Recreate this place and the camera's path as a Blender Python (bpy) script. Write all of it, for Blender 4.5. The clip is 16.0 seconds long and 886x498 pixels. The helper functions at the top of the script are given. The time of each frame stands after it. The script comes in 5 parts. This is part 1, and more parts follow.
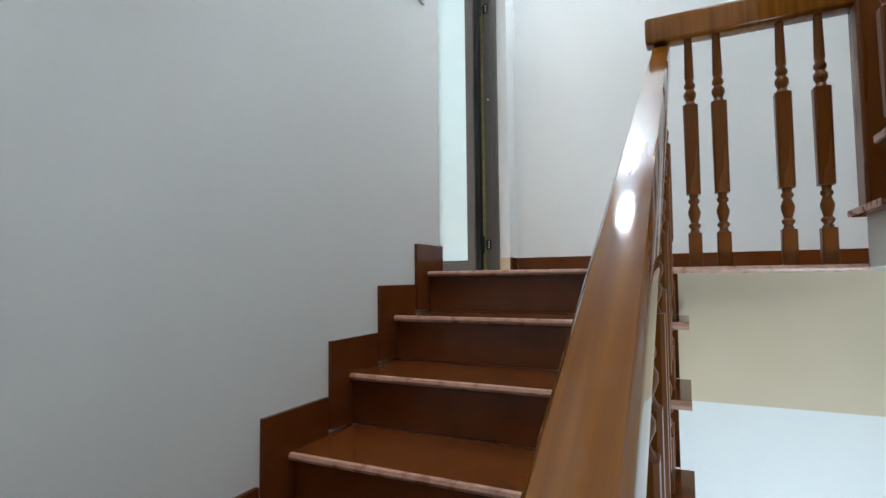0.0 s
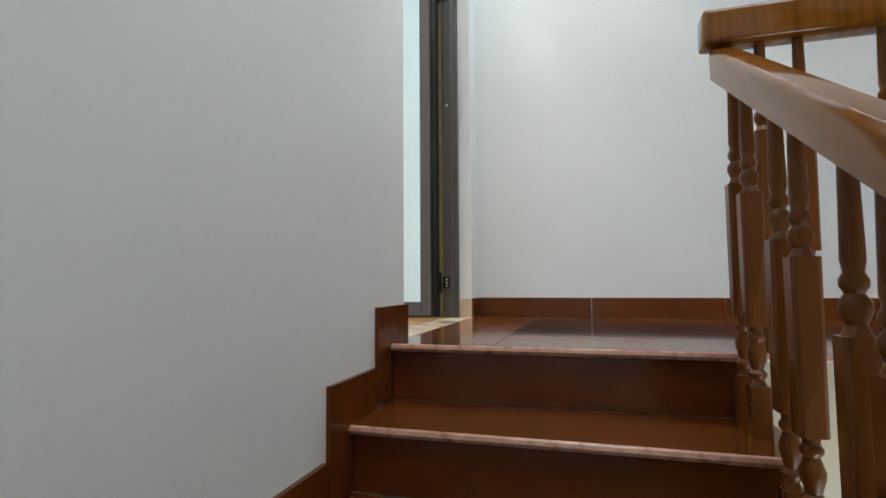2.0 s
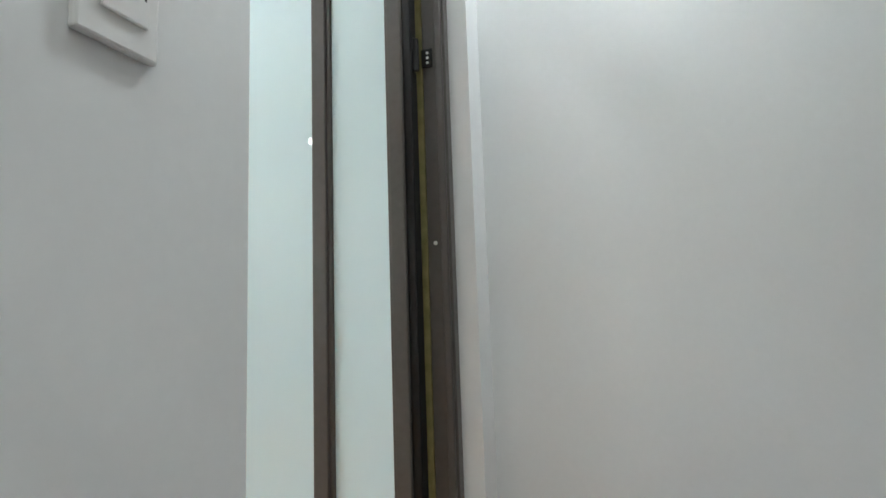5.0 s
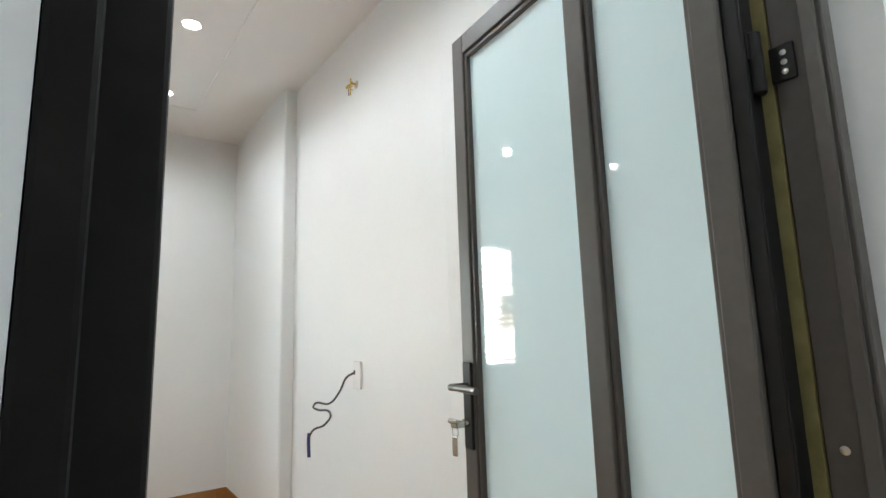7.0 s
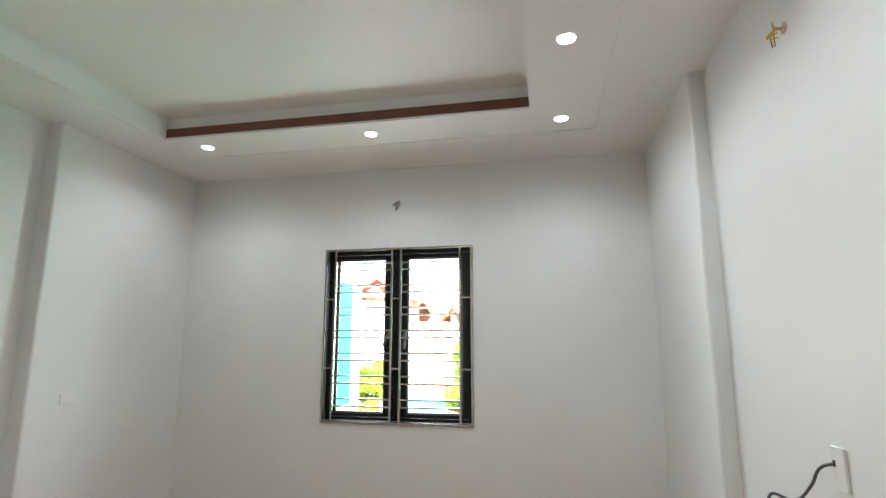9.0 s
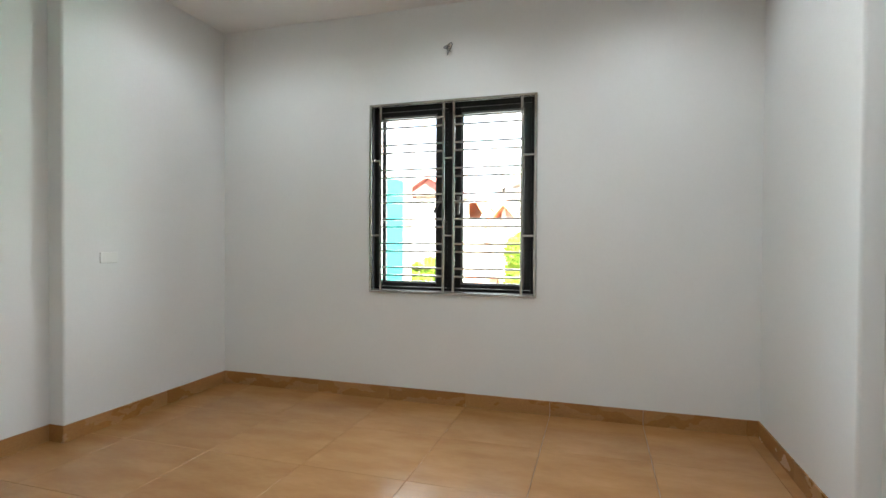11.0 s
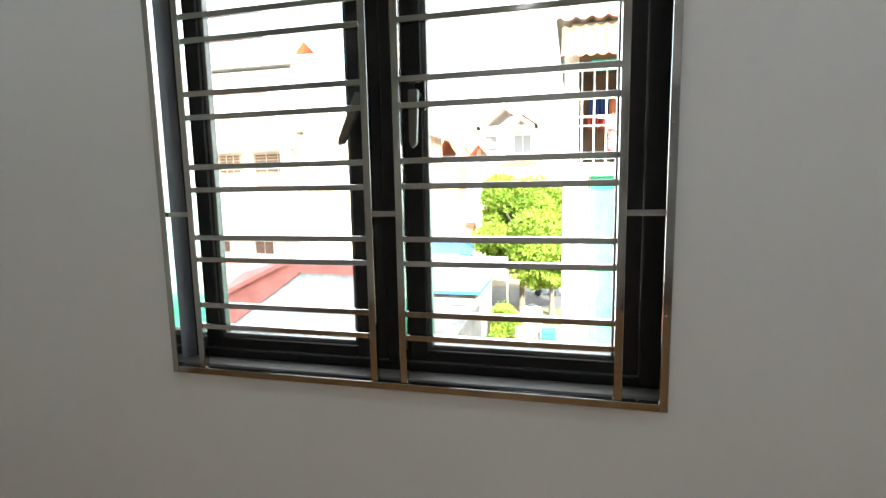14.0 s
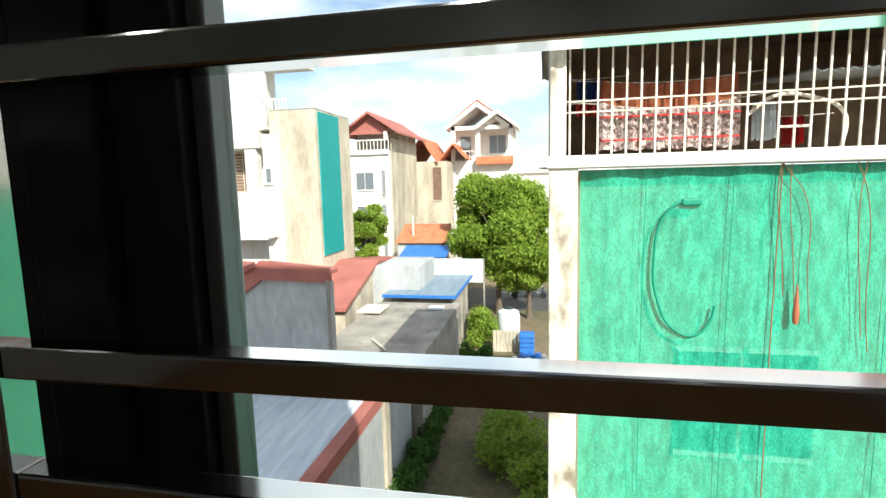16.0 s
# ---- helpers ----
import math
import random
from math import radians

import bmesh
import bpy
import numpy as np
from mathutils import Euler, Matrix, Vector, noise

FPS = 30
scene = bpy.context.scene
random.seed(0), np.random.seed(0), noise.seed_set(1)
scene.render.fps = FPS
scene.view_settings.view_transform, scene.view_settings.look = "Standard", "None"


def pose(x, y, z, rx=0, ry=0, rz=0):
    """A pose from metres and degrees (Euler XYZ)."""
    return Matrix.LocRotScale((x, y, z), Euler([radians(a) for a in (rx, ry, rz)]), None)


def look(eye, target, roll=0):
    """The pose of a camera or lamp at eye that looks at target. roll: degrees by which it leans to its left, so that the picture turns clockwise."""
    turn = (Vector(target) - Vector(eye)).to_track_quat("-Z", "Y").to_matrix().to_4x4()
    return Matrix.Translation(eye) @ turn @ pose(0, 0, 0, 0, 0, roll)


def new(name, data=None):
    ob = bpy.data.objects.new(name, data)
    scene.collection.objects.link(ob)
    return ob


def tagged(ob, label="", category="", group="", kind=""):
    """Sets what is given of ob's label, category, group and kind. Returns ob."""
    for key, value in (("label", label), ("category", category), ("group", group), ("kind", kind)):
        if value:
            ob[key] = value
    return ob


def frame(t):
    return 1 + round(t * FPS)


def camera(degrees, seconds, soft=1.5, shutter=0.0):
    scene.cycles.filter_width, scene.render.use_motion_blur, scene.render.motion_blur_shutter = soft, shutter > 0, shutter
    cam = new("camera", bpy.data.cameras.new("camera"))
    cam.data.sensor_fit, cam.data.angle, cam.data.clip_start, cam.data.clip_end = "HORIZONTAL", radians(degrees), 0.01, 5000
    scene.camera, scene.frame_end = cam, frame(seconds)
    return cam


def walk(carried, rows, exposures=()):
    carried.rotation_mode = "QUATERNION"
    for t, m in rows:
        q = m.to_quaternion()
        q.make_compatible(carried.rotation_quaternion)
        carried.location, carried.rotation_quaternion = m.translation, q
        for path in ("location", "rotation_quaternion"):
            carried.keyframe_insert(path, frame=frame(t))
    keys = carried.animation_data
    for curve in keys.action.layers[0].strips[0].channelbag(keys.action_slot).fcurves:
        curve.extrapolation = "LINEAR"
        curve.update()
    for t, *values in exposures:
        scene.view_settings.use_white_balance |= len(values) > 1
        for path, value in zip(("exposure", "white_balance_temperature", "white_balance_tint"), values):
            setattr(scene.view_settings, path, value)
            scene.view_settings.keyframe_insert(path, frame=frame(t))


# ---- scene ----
cam = camera(81.8, 16.0)
PATH = [
    (0, (0.986, -1.889, -0.030), (0.131, -0.097, 0.084), -0.6),
    (0.5, (0.929, -1.802, 0.088), (0.127, 0.027, 0.191), -0.4),
    (1, (0.822, -1.692, 0.144), (0.054, 0.157, 0.252), -0.5),
    (1.5, (0.663, -1.581, 0.156), (0.016, 0.309, 0.267), -0.4),
    (2, (0.571, -1.409, 0.179), (0.027, 0.511, 0.308), -0.4),
    (2.5, (0.542, -1.20, 0.281), (-0.003, 0.719, 0.421), -0.6),
    (3, (0.458, -1.047, 0.419), (-0.041, 0.883, 0.592), -1.5),
    (3.2, (0.455, -0.985, 0.470), (-0.048, 0.939, 0.660), -1.55),
    (5.5, (0.373, -0.189, 1.01), (-0.436, 1.623, 1.255), -2.2),
    (6, (0.312, -0.044, 1.11), (-0.784, 1.606, 1.381), -2.0),
    (6.5, (0.249, 0.095, 1.207), (-1.119, 1.526, 1.487), -2.2),
    (7, (0.173, 0.2, 1.28), (-1.427, 1.36, 1.586), -1.7),
    (7.5, (0.101, 0.309, 1.352), (-1.711, 1.087, 1.671), -1.3),
    (8, (0.002, 0.366, 1.409), (-1.942, 0.698, 1.738), -0.9),
    (8.5, (-0.133, 0.458, 1.448), (-2.1, 0.344, 1.793), -0.3),
    (9, (-0.259, 0.468, 1.46), (-2.19, 0.082, 1.813), -0.0),
    (9.5, (-0.338, 0.447, 1.379), (-2.225, -0.109, 1.738), 0.3),
    (10, (-0.363, 0.483, 1.23), (-2.224, -0.213, 1.46), 0.3),
    (10.2, (-0.39, 0.449, 1.229), (-2.267, -0.234, 1.336), 0.4),
    (12.5, (-1.933, 0.044, 1.13), (-3.863, -0.469, 1.024), 0.3),
    (13, (-2.362, -0.113, 1.205), (-4.3, -0.585, 1.0475), -0.1),
    (13.5, (-2.817, -0.2, 1.271), (-4.739, -0.706, 1.056), -0.7),
    (14, (-3.166, -0.307, 1.308), (-5.09, -0.79, 1.051), -1.1),
    (14.5, (-3.512, -0.352, 1.288), (-5.436, -0.834, 1.034), -1.25),
    (15, (-3.809, -0.413, 1.27), (-5.74, -0.87, 1.023), -1.3),
    (15.5, (-4.007, -0.458, 1.254), (-5.947, -0.872, 1.0), -1.45),
    (16, (-4.129, -0.457, 1.25), (-6.074, -0.848, 0.996), -1.4),
]
EXPOSURES = [(0, 4.72, 6150, 10), (2, 4.60, 6420, 10), (3.2, 4.46, 6500, 10), (5.3, 4.08, 6500, 10), (6.5, 4.01, 6500, 10), (7, 4.06, 6500, 10), (8, 3.71, 6500, 10), (9, 3.71, 6500, 10), (10.2, 3.71, 6500, 10), (12.3, 3.68, 6500, 10), (13, 3.54, 6500, 10), (14, 2.98, 6500, 10), (14.5, 2.16, 6500, 10), (15, 1.25, 6500, 10), (15.5, 0.90, 6500, 10), (16, 0.75, 6500, 10)]
walk(cam, [(t, look(e, g, r)) for t, e, g, r in PATH], EXPOSURES)

# ---------------------------------------------------------------- light
world = bpy.data.worlds.new("sky")
scene.world = world
world.use_nodes = True
wn = world.node_tree
wn.nodes.clear()
sky = wn.nodes.new("ShaderNodeTexSky")
sky.sky_type = "NISHITA"
sky.sun_disc = False
SUN_EL, SUN_AZ = 36.0, 31.0      # azimuth counted from +x towards +y
sky.sun_elevation = radians(SUN_EL)
sky.sun_rotation = radians(90.0 - SUN_AZ)
sky.air_density, sky.dust_density, sky.ozone_density = 1.0, 1.2, 1.0
bg = wn.nodes.new("ShaderNodeBackground")
bg.inputs["Strength"].default_value = 0.12
# broken white clouds over the blue
wtc = wn.nodes.new("ShaderNodeTexCoord")
wmap = wn.nodes.new("ShaderNodeMapping")
wmap.inputs["Scale"].default_value = (1.0, 1.0, 3.2)
wnoise = wn.nodes.new("ShaderNodeTexNoise")
wnoise.inputs["Scale"].default_value = 3.4
wnoise.inputs["Detail"].default_value = 7.0
wramp = wn.nodes.new("ShaderNodeValToRGB")
wramp.color_ramp.elements[0].position = 0.40
wramp.color_ramp.elements[1].position = 0.62
wmix = wn.nodes.new("ShaderNodeMix")
wmix.data_type = "RGBA"
wmix.inputs[7].default_value = (7.5, 7.8, 8.2, 1)
wout = wn.nodes.new("ShaderNodeOutputWorld")
wn.links.new(wtc.outputs["Generated"], wmap.inputs["Vector"])
wn.links.new(wmap.outputs["Vector"], wnoise.inputs["Vector"])
wn.links.new(wnoise.outputs["Fac"], wramp.inputs["Fac"])
wn.links.new(wramp.outputs["Color"], wmix.inputs[0])
wn.links.new(sky.outputs["Color"], wmix.inputs[6])
wn.links.new(wmix.outputs[2], bg.inputs["Color"])
wn.links.new(bg.outputs["Background"], wout.inputs["Surface"])

sun_data = bpy.data.lights.new("sun", "SUN")
sun_data.energy, sun_data.angle, sun_data.color = 5.0, radians(0.5), (1.0, 0.95, 0.86)
sun = new("sun", sun_data)
sd = Vector((math.cos(radians(SUN_EL)) * math.cos(radians(SUN_AZ)), math.cos(radians(SUN_EL)) * math.sin(radians(SUN_AZ)), math.sin(radians(SUN_EL))))
sun.matrix_world = look(sd * 40, (0, 0, 0))


def area_lamp(name, m, sx, sy, power, color):
    d = bpy.data.lights.new(name, "AREA")
    d.shape, d.size, d.size_y, d.energy, d.color = "RECTANGLE", sx, sy, power, color
    ob = new(name, d)
    ob.matrix_world = m
    return ob


def spot_lamp(name, p, power, color, cone=150.0, radius=0.04):
    d = bpy.data.lights.new(name, "SPOT")
    d.energy, d.color, d.spot_size, d.spot_blend, d.shadow_soft_size = power, color, radians(cone), 0.75, radius
    ob = new(name, d)
    ob.matrix_world = pose(*p)
    return ob


# area lamps: sky light standing at the window, and an added, unseen stairwell fill
area_lamp("window_daylight", look((-5.0, -0.72, 1.60), (-1.0, -0.72, 1.3)), 1.5, 1.5, 6.0, (0.88, 0.96, 1.0))
area_lamp("stair_fill", look((1.4, -2.1, 5.1), (1.2, -1.3, 0.0)), 1.6, 1.6, 4.1, (0.93, 0.96, 0.94))
# fill lamp added to brighten the lower hall, its source unseen
area_lamp("lower_hall_fill", look((1.9, -1.6, -2.2), (1.3, 1.2, -1.6)), 1.0, 1.0, 2.3, (0.72, 0.88, 1.0))


# ---------------------------------------------------------------- materials
def mat(name, color, rough=0.5, metal=0.0, spec=0.5, coat=0.0, coat_rough=0.05):
    m = bpy.data.materials.new(name)
    m.use_nodes = True
    b = m.node_tree.nodes["Principled BSDF"]
    b.inputs["Base Color"].default_value = (*color, 1)
    b.inputs["Roughness"].default_value = rough
    b.inputs["Metallic"].default_value = metal
    b.inputs["Specular IOR Level"].default_value = spec
    b.inputs["Coat Weight"].default_value = coat
    b.inputs["Coat Roughness"].default_value = coat_rough
    return m


def grain(m, lo, hi, scale=8.0, stretch=(1, 1, 1), detail=5.0, bump=0.0, bump_scale=60.0, rough=None, fine=None, wave=False, random_tint=0.0, spread=(0.3, 0.7), rot=(0, 0, 0)):
    """Two scales of colour variation, fine relief and uneven gloss on a material, in object space."""
    nt = m.node_tree
    b = nt.nodes["Principled BSDF"]
    tc = nt.nodes.new("ShaderNodeTexCoord")
    mp = nt.nodes.new("ShaderNodeMapping")
    mp.inputs["Scale"].default_value = stretch
    mp.inputs["Rotation"].default_value = [radians(a) for a in rot]
    nt.links.new(tc.outputs["Object"], mp.inputs["Vector"])
    vec = mp.outputs["Vector"]
    if random_tint:
        oi = nt.nodes.new("ShaderNodeObjectInfo")
        off = nt.nodes.new("ShaderNodeVectorMath")
        off.operation = "MULTIPLY_ADD"
        off.inputs[1].default_value = (17.0, 13.0, 11.0)
        nt.links.new(oi.outputs["Random"], off.inputs[0])
        nt.links.new(vec, off.inputs[2])
        vec = off.outputs["Vector"]
    n1 = nt.nodes.new("ShaderNodeTexNoise")
    n1.inputs["Scale"].default_value, n1.inputs["Detail"].default_value = scale, detail
    if wave:
        n1.inputs["Distortion"].default_value = 1.2
    nt.links.new(vec, n1.inputs["Vector"])
    rp = nt.nodes.new("ShaderNodeValToRGB")
    rp.color_ramp.elements[0].position, rp.color_ramp.elements[1].position = spread
    rp.color_ramp.elements[0].color, rp.color_ramp.elements[1].color = (*lo, 1), (*hi, 1)
    nt.links.new(n1.outputs["Fac"], rp.inputs["Fac"])
    col = rp.outputs["Color"]
    n2 = nt.nodes.new("ShaderNodeTexNoise")
    n2.inputs["Scale"].default_value, n2.inputs["Detail"].default_value = bump_scale, 4.0
    nt.links.new(vec, n2.inputs["Vector"])
    if fine:
        mx = nt.nodes.new("ShaderNodeMix")
        mx.data_type = "RGBA"
        mx.blend_type = "MULTIPLY"
        mx.inputs[0].default_value = 1.0
        r2 = nt.nodes.new("ShaderNodeMapRange")
        r2.inputs["From Min"].default_value, r2.inputs["From Max"].default_value = 0.3, 0.7
        r2.inputs["To Min"].default_value, r2.inputs["To Max"].default_value = fine
        nt.links.new(n2.outputs["Fac"], r2.inputs["Value"])
        nt.links.new(col, mx.inputs[6])
        nt.links.new(r2.outputs["Result"], mx.inputs[7])
        col = mx.outputs[2]
    if random_tint:
        hs = nt.nodes.new("ShaderNodeHueSaturation")
        r3 = nt.nodes.new("ShaderNodeMapRange")
        r3.inputs["To Min"].default_value, r3.inputs["To Max"].default_value = 1 - random_tint, 1 + random_tint
        nt.links.new(oi.outputs["Random"], r3.inputs["Value"])
        nt.links.new(r3.outputs["Result"], hs.inputs["Value"])
        nt.links.new(col, hs.inputs["Color"])
        col = hs.outputs["Color"]
    nt.links.new(col, b.inputs["Base Color"])
    if rough:
        r4 = nt.nodes.new("ShaderNodeMapRange")
        r4.inputs["From Min"].default_value, r4.inputs["From Max"].default_value = 0.3, 0.7
        r4.inputs["To Min"].default_value, r4.inputs["To Max"].default_value = rough
        nt.links.new(n1.outputs["Fac"], r4.inputs["Value"])
        nt.links.new(r4.outputs["Result"], b.inputs["Roughness"])
    if bump:
        bp = nt.nodes.new("ShaderNodeBump")
        bp.inputs["Strength"].default_value, bp.inputs["Distance"].default_value = bump, 0.004
        nt.links.new(n2.outputs["Fac"], bp.inputs["Height"])
        nt.links.new(bp.outputs["Normal"], b.inputs["Normal"])
    return m


WALL = grain(mat("cream white emulsion", (0.78, 0.775, 0.755), 0.55), (0.745, 0.755, 0.747), (0.785, 0.795, 0.788), 1.3, bump=0.035, bump_scale=60, rough=(0.45, 0.62), fine=(0.99, 1.008))
CEIL = grain(mat("white ceiling paint", (0.80, 0.80, 0.79), 0.35), (0.78, 0.78, 0.77), (0.82, 0.82, 0.81), 1.1, bump=0.05, bump_scale=70, rough=(0.42, 0.58))
PLASTER_TAN = grain(mat("tan painted fascia", (0.58, 0.48, 0.34), 0.6), (0.55, 0.455, 0.315), (0.62, 0.52, 0.375), 2.0, bump=0.10, bump_scale=80)
GRANITE = grain(mat("polished red brown granite", (0.13, 0.034, 0.008), 0.12, spec=0.4), (0.105, 0.027, 0.006), (0.142, 0.038, 0.009), 9.0, rough=(0.09, 0.15), fine=(0.82, 1.15), bump_scale=420, random_tint=0.10)
# nosing edge, paler than the granite of treads and risers
NOSING = grain(mat("pale bullnose granite edge", (0.42, 0.22, 0.15), 0.3), (0.34, 0.16, 0.10), (0.50, 0.29, 0.21), 30.0, rough=(0.2, 0.45), fine=(0.8, 1.2), bump_scale=300)
INLAY = grain(mat("black granite inlay", (0.02, 0.02, 0.022), 0.08), (0.012, 0.012, 0.014), (0.035, 0.035, 0.038), 60.0, rough=(0.05, 0.10), fine=(0.6, 1.4), bump_scale=500)
GROUT = grain(mat("pale grout", (0.55, 0.48, 0.40), 0.8), (0.48, 0.42, 0.35), (0.60, 0.53, 0.45), 30.0)
WOOD = grain(mat("varnished red brown hardwood", (0.22, 0.075, 0.02), 0.28, spec=0.3), (0.105, 0.030, 0.004), (0.175, 0.053, 0.007), 3.0, stretch=(5, 5, 0.6), detail=2.0, rough=(0.24, 0.34))
WOOD_RAIL = grain(mat("varnished handrail hardwood", (0.27, 0.095, 0.022), 0.12, spec=0.36, coat=0.05), (0.150, 0.050, 0.006), (0.260, 0.096, 0.012), 2.4, stretch=(24, 0.5, 0.9), detail=3.0, rough=(0.06, 0.09))
TILE = grain(mat("tan wood look ceramic tile", (0.50, 0.27, 0.13), 0.22), (0.35, 0.165, 0.052), (0.45, 0.232, 0.088), 3.2, stretch=(2.2, 0.8, 1.0), detail=3.0, rough=(0.18, 0.27), fine=(0.96, 1.04), bump_scale=26, random_tint=0.04, spread=(0.25, 0.75), rot=(0, 0, 28))
SKIRT_TILE = grain(mat("brown ceramic skirting tile", (0.33, 0.15, 0.055), 0.25), (0.33, 0.158, 0.05), (0.37, 0.186, 0.064), 3.0, stretch=(1, 1, 2), rough=(0.2, 0.35), fine=(0.9, 1.08), random_tint=0.05)
SILL_TILE = grain(mat("cream threshold tile", (0.66, 0.52, 0.36), 0.15), (0.58, 0.44, 0.29), (0.72, 0.58, 0.42), 7.0, rough=(0.10, 0.2), fine=(0.9, 1.08), bump_scale=150)
ALU = grain(mat("brown grey powder coated aluminium", (0.085, 0.077, 0.069), 0.42, spec=0.4), (0.078, 0.070, 0.063), (0.092, 0.083, 0.075), 40.0, bump=0.03, bump_scale=700, rough=(0.38, 0.48))
ALU_DARK = grain(mat("dark aluminium", (0.011, 0.010, 0.010), 0.34, spec=0.16), (0.009, 0.008, 0.008), (0.013, 0.012, 0.011), 40.0, rough=(0.28, 0.40))
GASKET = grain(mat("black rubber and hinge metal", (0.008, 0.008, 0.008), 0.4, spec=0.25), (0.006, 0.006, 0.006), (0.011, 0.011, 0.011), 30.0)
OLIVE = grain(mat("olive brush seal", (0.22, 0.19, 0.07), 0.7), (0.18, 0.155, 0.055), (0.26, 0.225, 0.09), 30.0, bump=0.1, bump_scale=300)
FROST = grain(mat("frosted white safety glass", (0.62, 0.80, 0.84), 0.03, spec=0.5, coat=0.3, coat_rough=0.01), (0.68, 0.85, 0.89), (0.72, 0.88, 0.92), 1.0)
STEEL = grain(mat("polished stainless steel", (0.52, 0.49, 0.45), 0.10, 1.0), (0.37, 0.35, 0.32), (0.44, 0.42, 0.39), 9.0, rough=(0.06, 0.16), stretch=(1, 1, 1))
DARK_NICKEL = mat("dark satin nickel", (0.17, 0.16, 0.15), 0.3, 1.0)
REVEAL_DARK = grain(mat("reveal darkening sheet", (0.09, 0.09, 0.10), 0.8, spec=0.1), (0.08, 0.08, 0.088), (0.10, 0.10, 0.11), 12.0)
CHROME = mat("satin nickel", (0.50, 0.47, 0.42), 0.25, 1.0)
SCREW = mat("zinc screw head", (0.75, 0.75, 0.74), 0.3, 1.0)
PLASTIC = grain(mat("white switch plastic", (0.82, 0.82, 0.80), 0.25), (0.80, 0.80, 0.78), (0.84, 0.84, 0.82), 10.0)
CABLE = mat("dark grey cable sheath", (0.07, 0.07, 0.08), 0.45)
CABLE_BLUE = mat("dark blue insulating tape", (0.03, 0.05, 0.16), 0.4)
WIRE_YELLOW = mat("yellow wire", (0.62, 0.42, 0.06), 0.4)
BROWN_BAND = grain(mat("brown lacquered cove band", (0.15, 0.055, 0.032), 0.4), (0.13, 0.047, 0.027), (0.17, 0.063, 0.037), 6.0, stretch=(1, 1, 8))
BLACK = mat("black slot", (0.01, 0.01, 0.01), 0.6)


def glow(name, color, strength):
    m = bpy.data.materials.new(name)
    m.use_nodes = True
    b = m.node_tree.nodes["Principled BSDF"]
    b.inputs["Base Color"].default_value = (0.9, 0.9, 0.9, 1)
    b.inputs["Emission Color"].default_value = (*color, 1)
    b.inputs["Emission Strength"].default_value = strength
    return m


LED = glow("lit led diffuser", (0.96, 0.98, 1.0), 4.0)

GLASS = bpy.data.materials.new("clear window glass")
GLASS.use_nodes = True
_g = GLASS.node_tree
_g.nodes.clear()
_tr = _g.nodes.new("ShaderNodeBsdfTransparent")
_tr.inputs["Color"].default_value = (0.93, 0.96, 0.95, 1)
_gl = _g.nodes.new("ShaderNodeBsdfGlossy")
_gl.inputs["Roughness"].default_value = 0.01
_lw = _g.nodes.new("ShaderNodeLayerWeight")
_lw.inputs["Blend"].default_value = 0.5
_fr = _g.nodes.new("ShaderNodeMath")
_fr.operation = "POWER"
_fr.inputs[1].default_value = 4.0
_g.links.new(_lw.outputs["Facing"], _fr.inputs[0])
_mx = _g.nodes.new("ShaderNodeMixShader")
_go = _g.nodes.new("ShaderNodeOutputMaterial")
_g.links.new(_fr.outputs[0], _mx.inputs[0])
_g.links.new(_tr.outputs[0], _mx.inputs[1])
_g.links.new(_gl.outputs[0], _mx.inputs[2])
_g.links.new(_mx.outputs[0], _go.inputs["Surface"])


# ---------------------------------------------------------------- mesh helpers
def box(bm, lo, hi, bevel=0.0, seg=2):
    """A bevelled box between two corners."""
    v = [bm.verts.new((x, y, z)) for z in (lo[2], hi[2]) for y in (lo[1], hi[1]) for x in (lo[0], hi[0])]
    f = [bm.faces.new([v[i] for i in q]) for q in ((0, 2, 3, 1), (4, 5, 7, 6), (0, 1, 5, 4), (2, 6, 7, 3), (0, 4, 6, 2), (1, 3, 7, 5))]
    if bevel:
        edges = list({e for q in f for e in q.edges})
        bmesh.ops.bevel(bm, geom=edges, offset=bevel, segments=seg, affect="EDGES", profile=0.5)
    return bm


def boxes(*specs):
    bm = bmesh.new()
    for s in specs:
        box(bm, *s)
    return bm


def prism(bm, outline, axis, a, b):
    """A closed outline of 2D points pushed along one axis from a to b."""
    def at(p, d):
        q = list(p)
        q.insert("xyz".index(axis), d)
        return bm.verts.new(q)
    va, vb = [at(p, a) for p in outline], [at(p, b) for p in outline]
    n = len(outline)
    bm.faces.new(va)
    bm.faces.new(list(reversed(vb)))
    for i in range(n):
        bm.faces.new((va[i], vb[i], vb[(i + 1) % n], va[(i + 1) % n]))
    bmesh.ops.recalc_face_normals(bm, faces=bm.faces[:])
    return bm


def lathe(bm, profile, n=16, center=(0, 0, 0), m=None):
    """A turned solid: profile of (radius, height)."""
    rings = []
    for r, h in profile:
        ring = []
        for i in range(n):
            a = 2 * math.pi * i / n
            p = Vector((r * math.cos(a), r * math.sin(a), h))
            if m is not None:
                p = m @ p
            ring.append(bm.verts.new(p + Vector(center)))
        rings.append(ring)
    for a, b in zip(rings, rings[1:]):
        for i in range(n):
            bm.faces.new((a[i], a[(i + 1) % n], b[(i + 1) % n], b[i]))
    bm.faces.new(list(reversed(rings[0])))
    bm.faces.new(rings[-1])
    return bm


def rod(bm, p, q, r, n=8):
    p, q = Vector(p), Vector(q)
    m = (q - p).to_track_quat("Z", "Y").to_matrix().to_4x4()
    return lathe(bm, [(r, 0), (r, (q - p).length)], n, p, m)


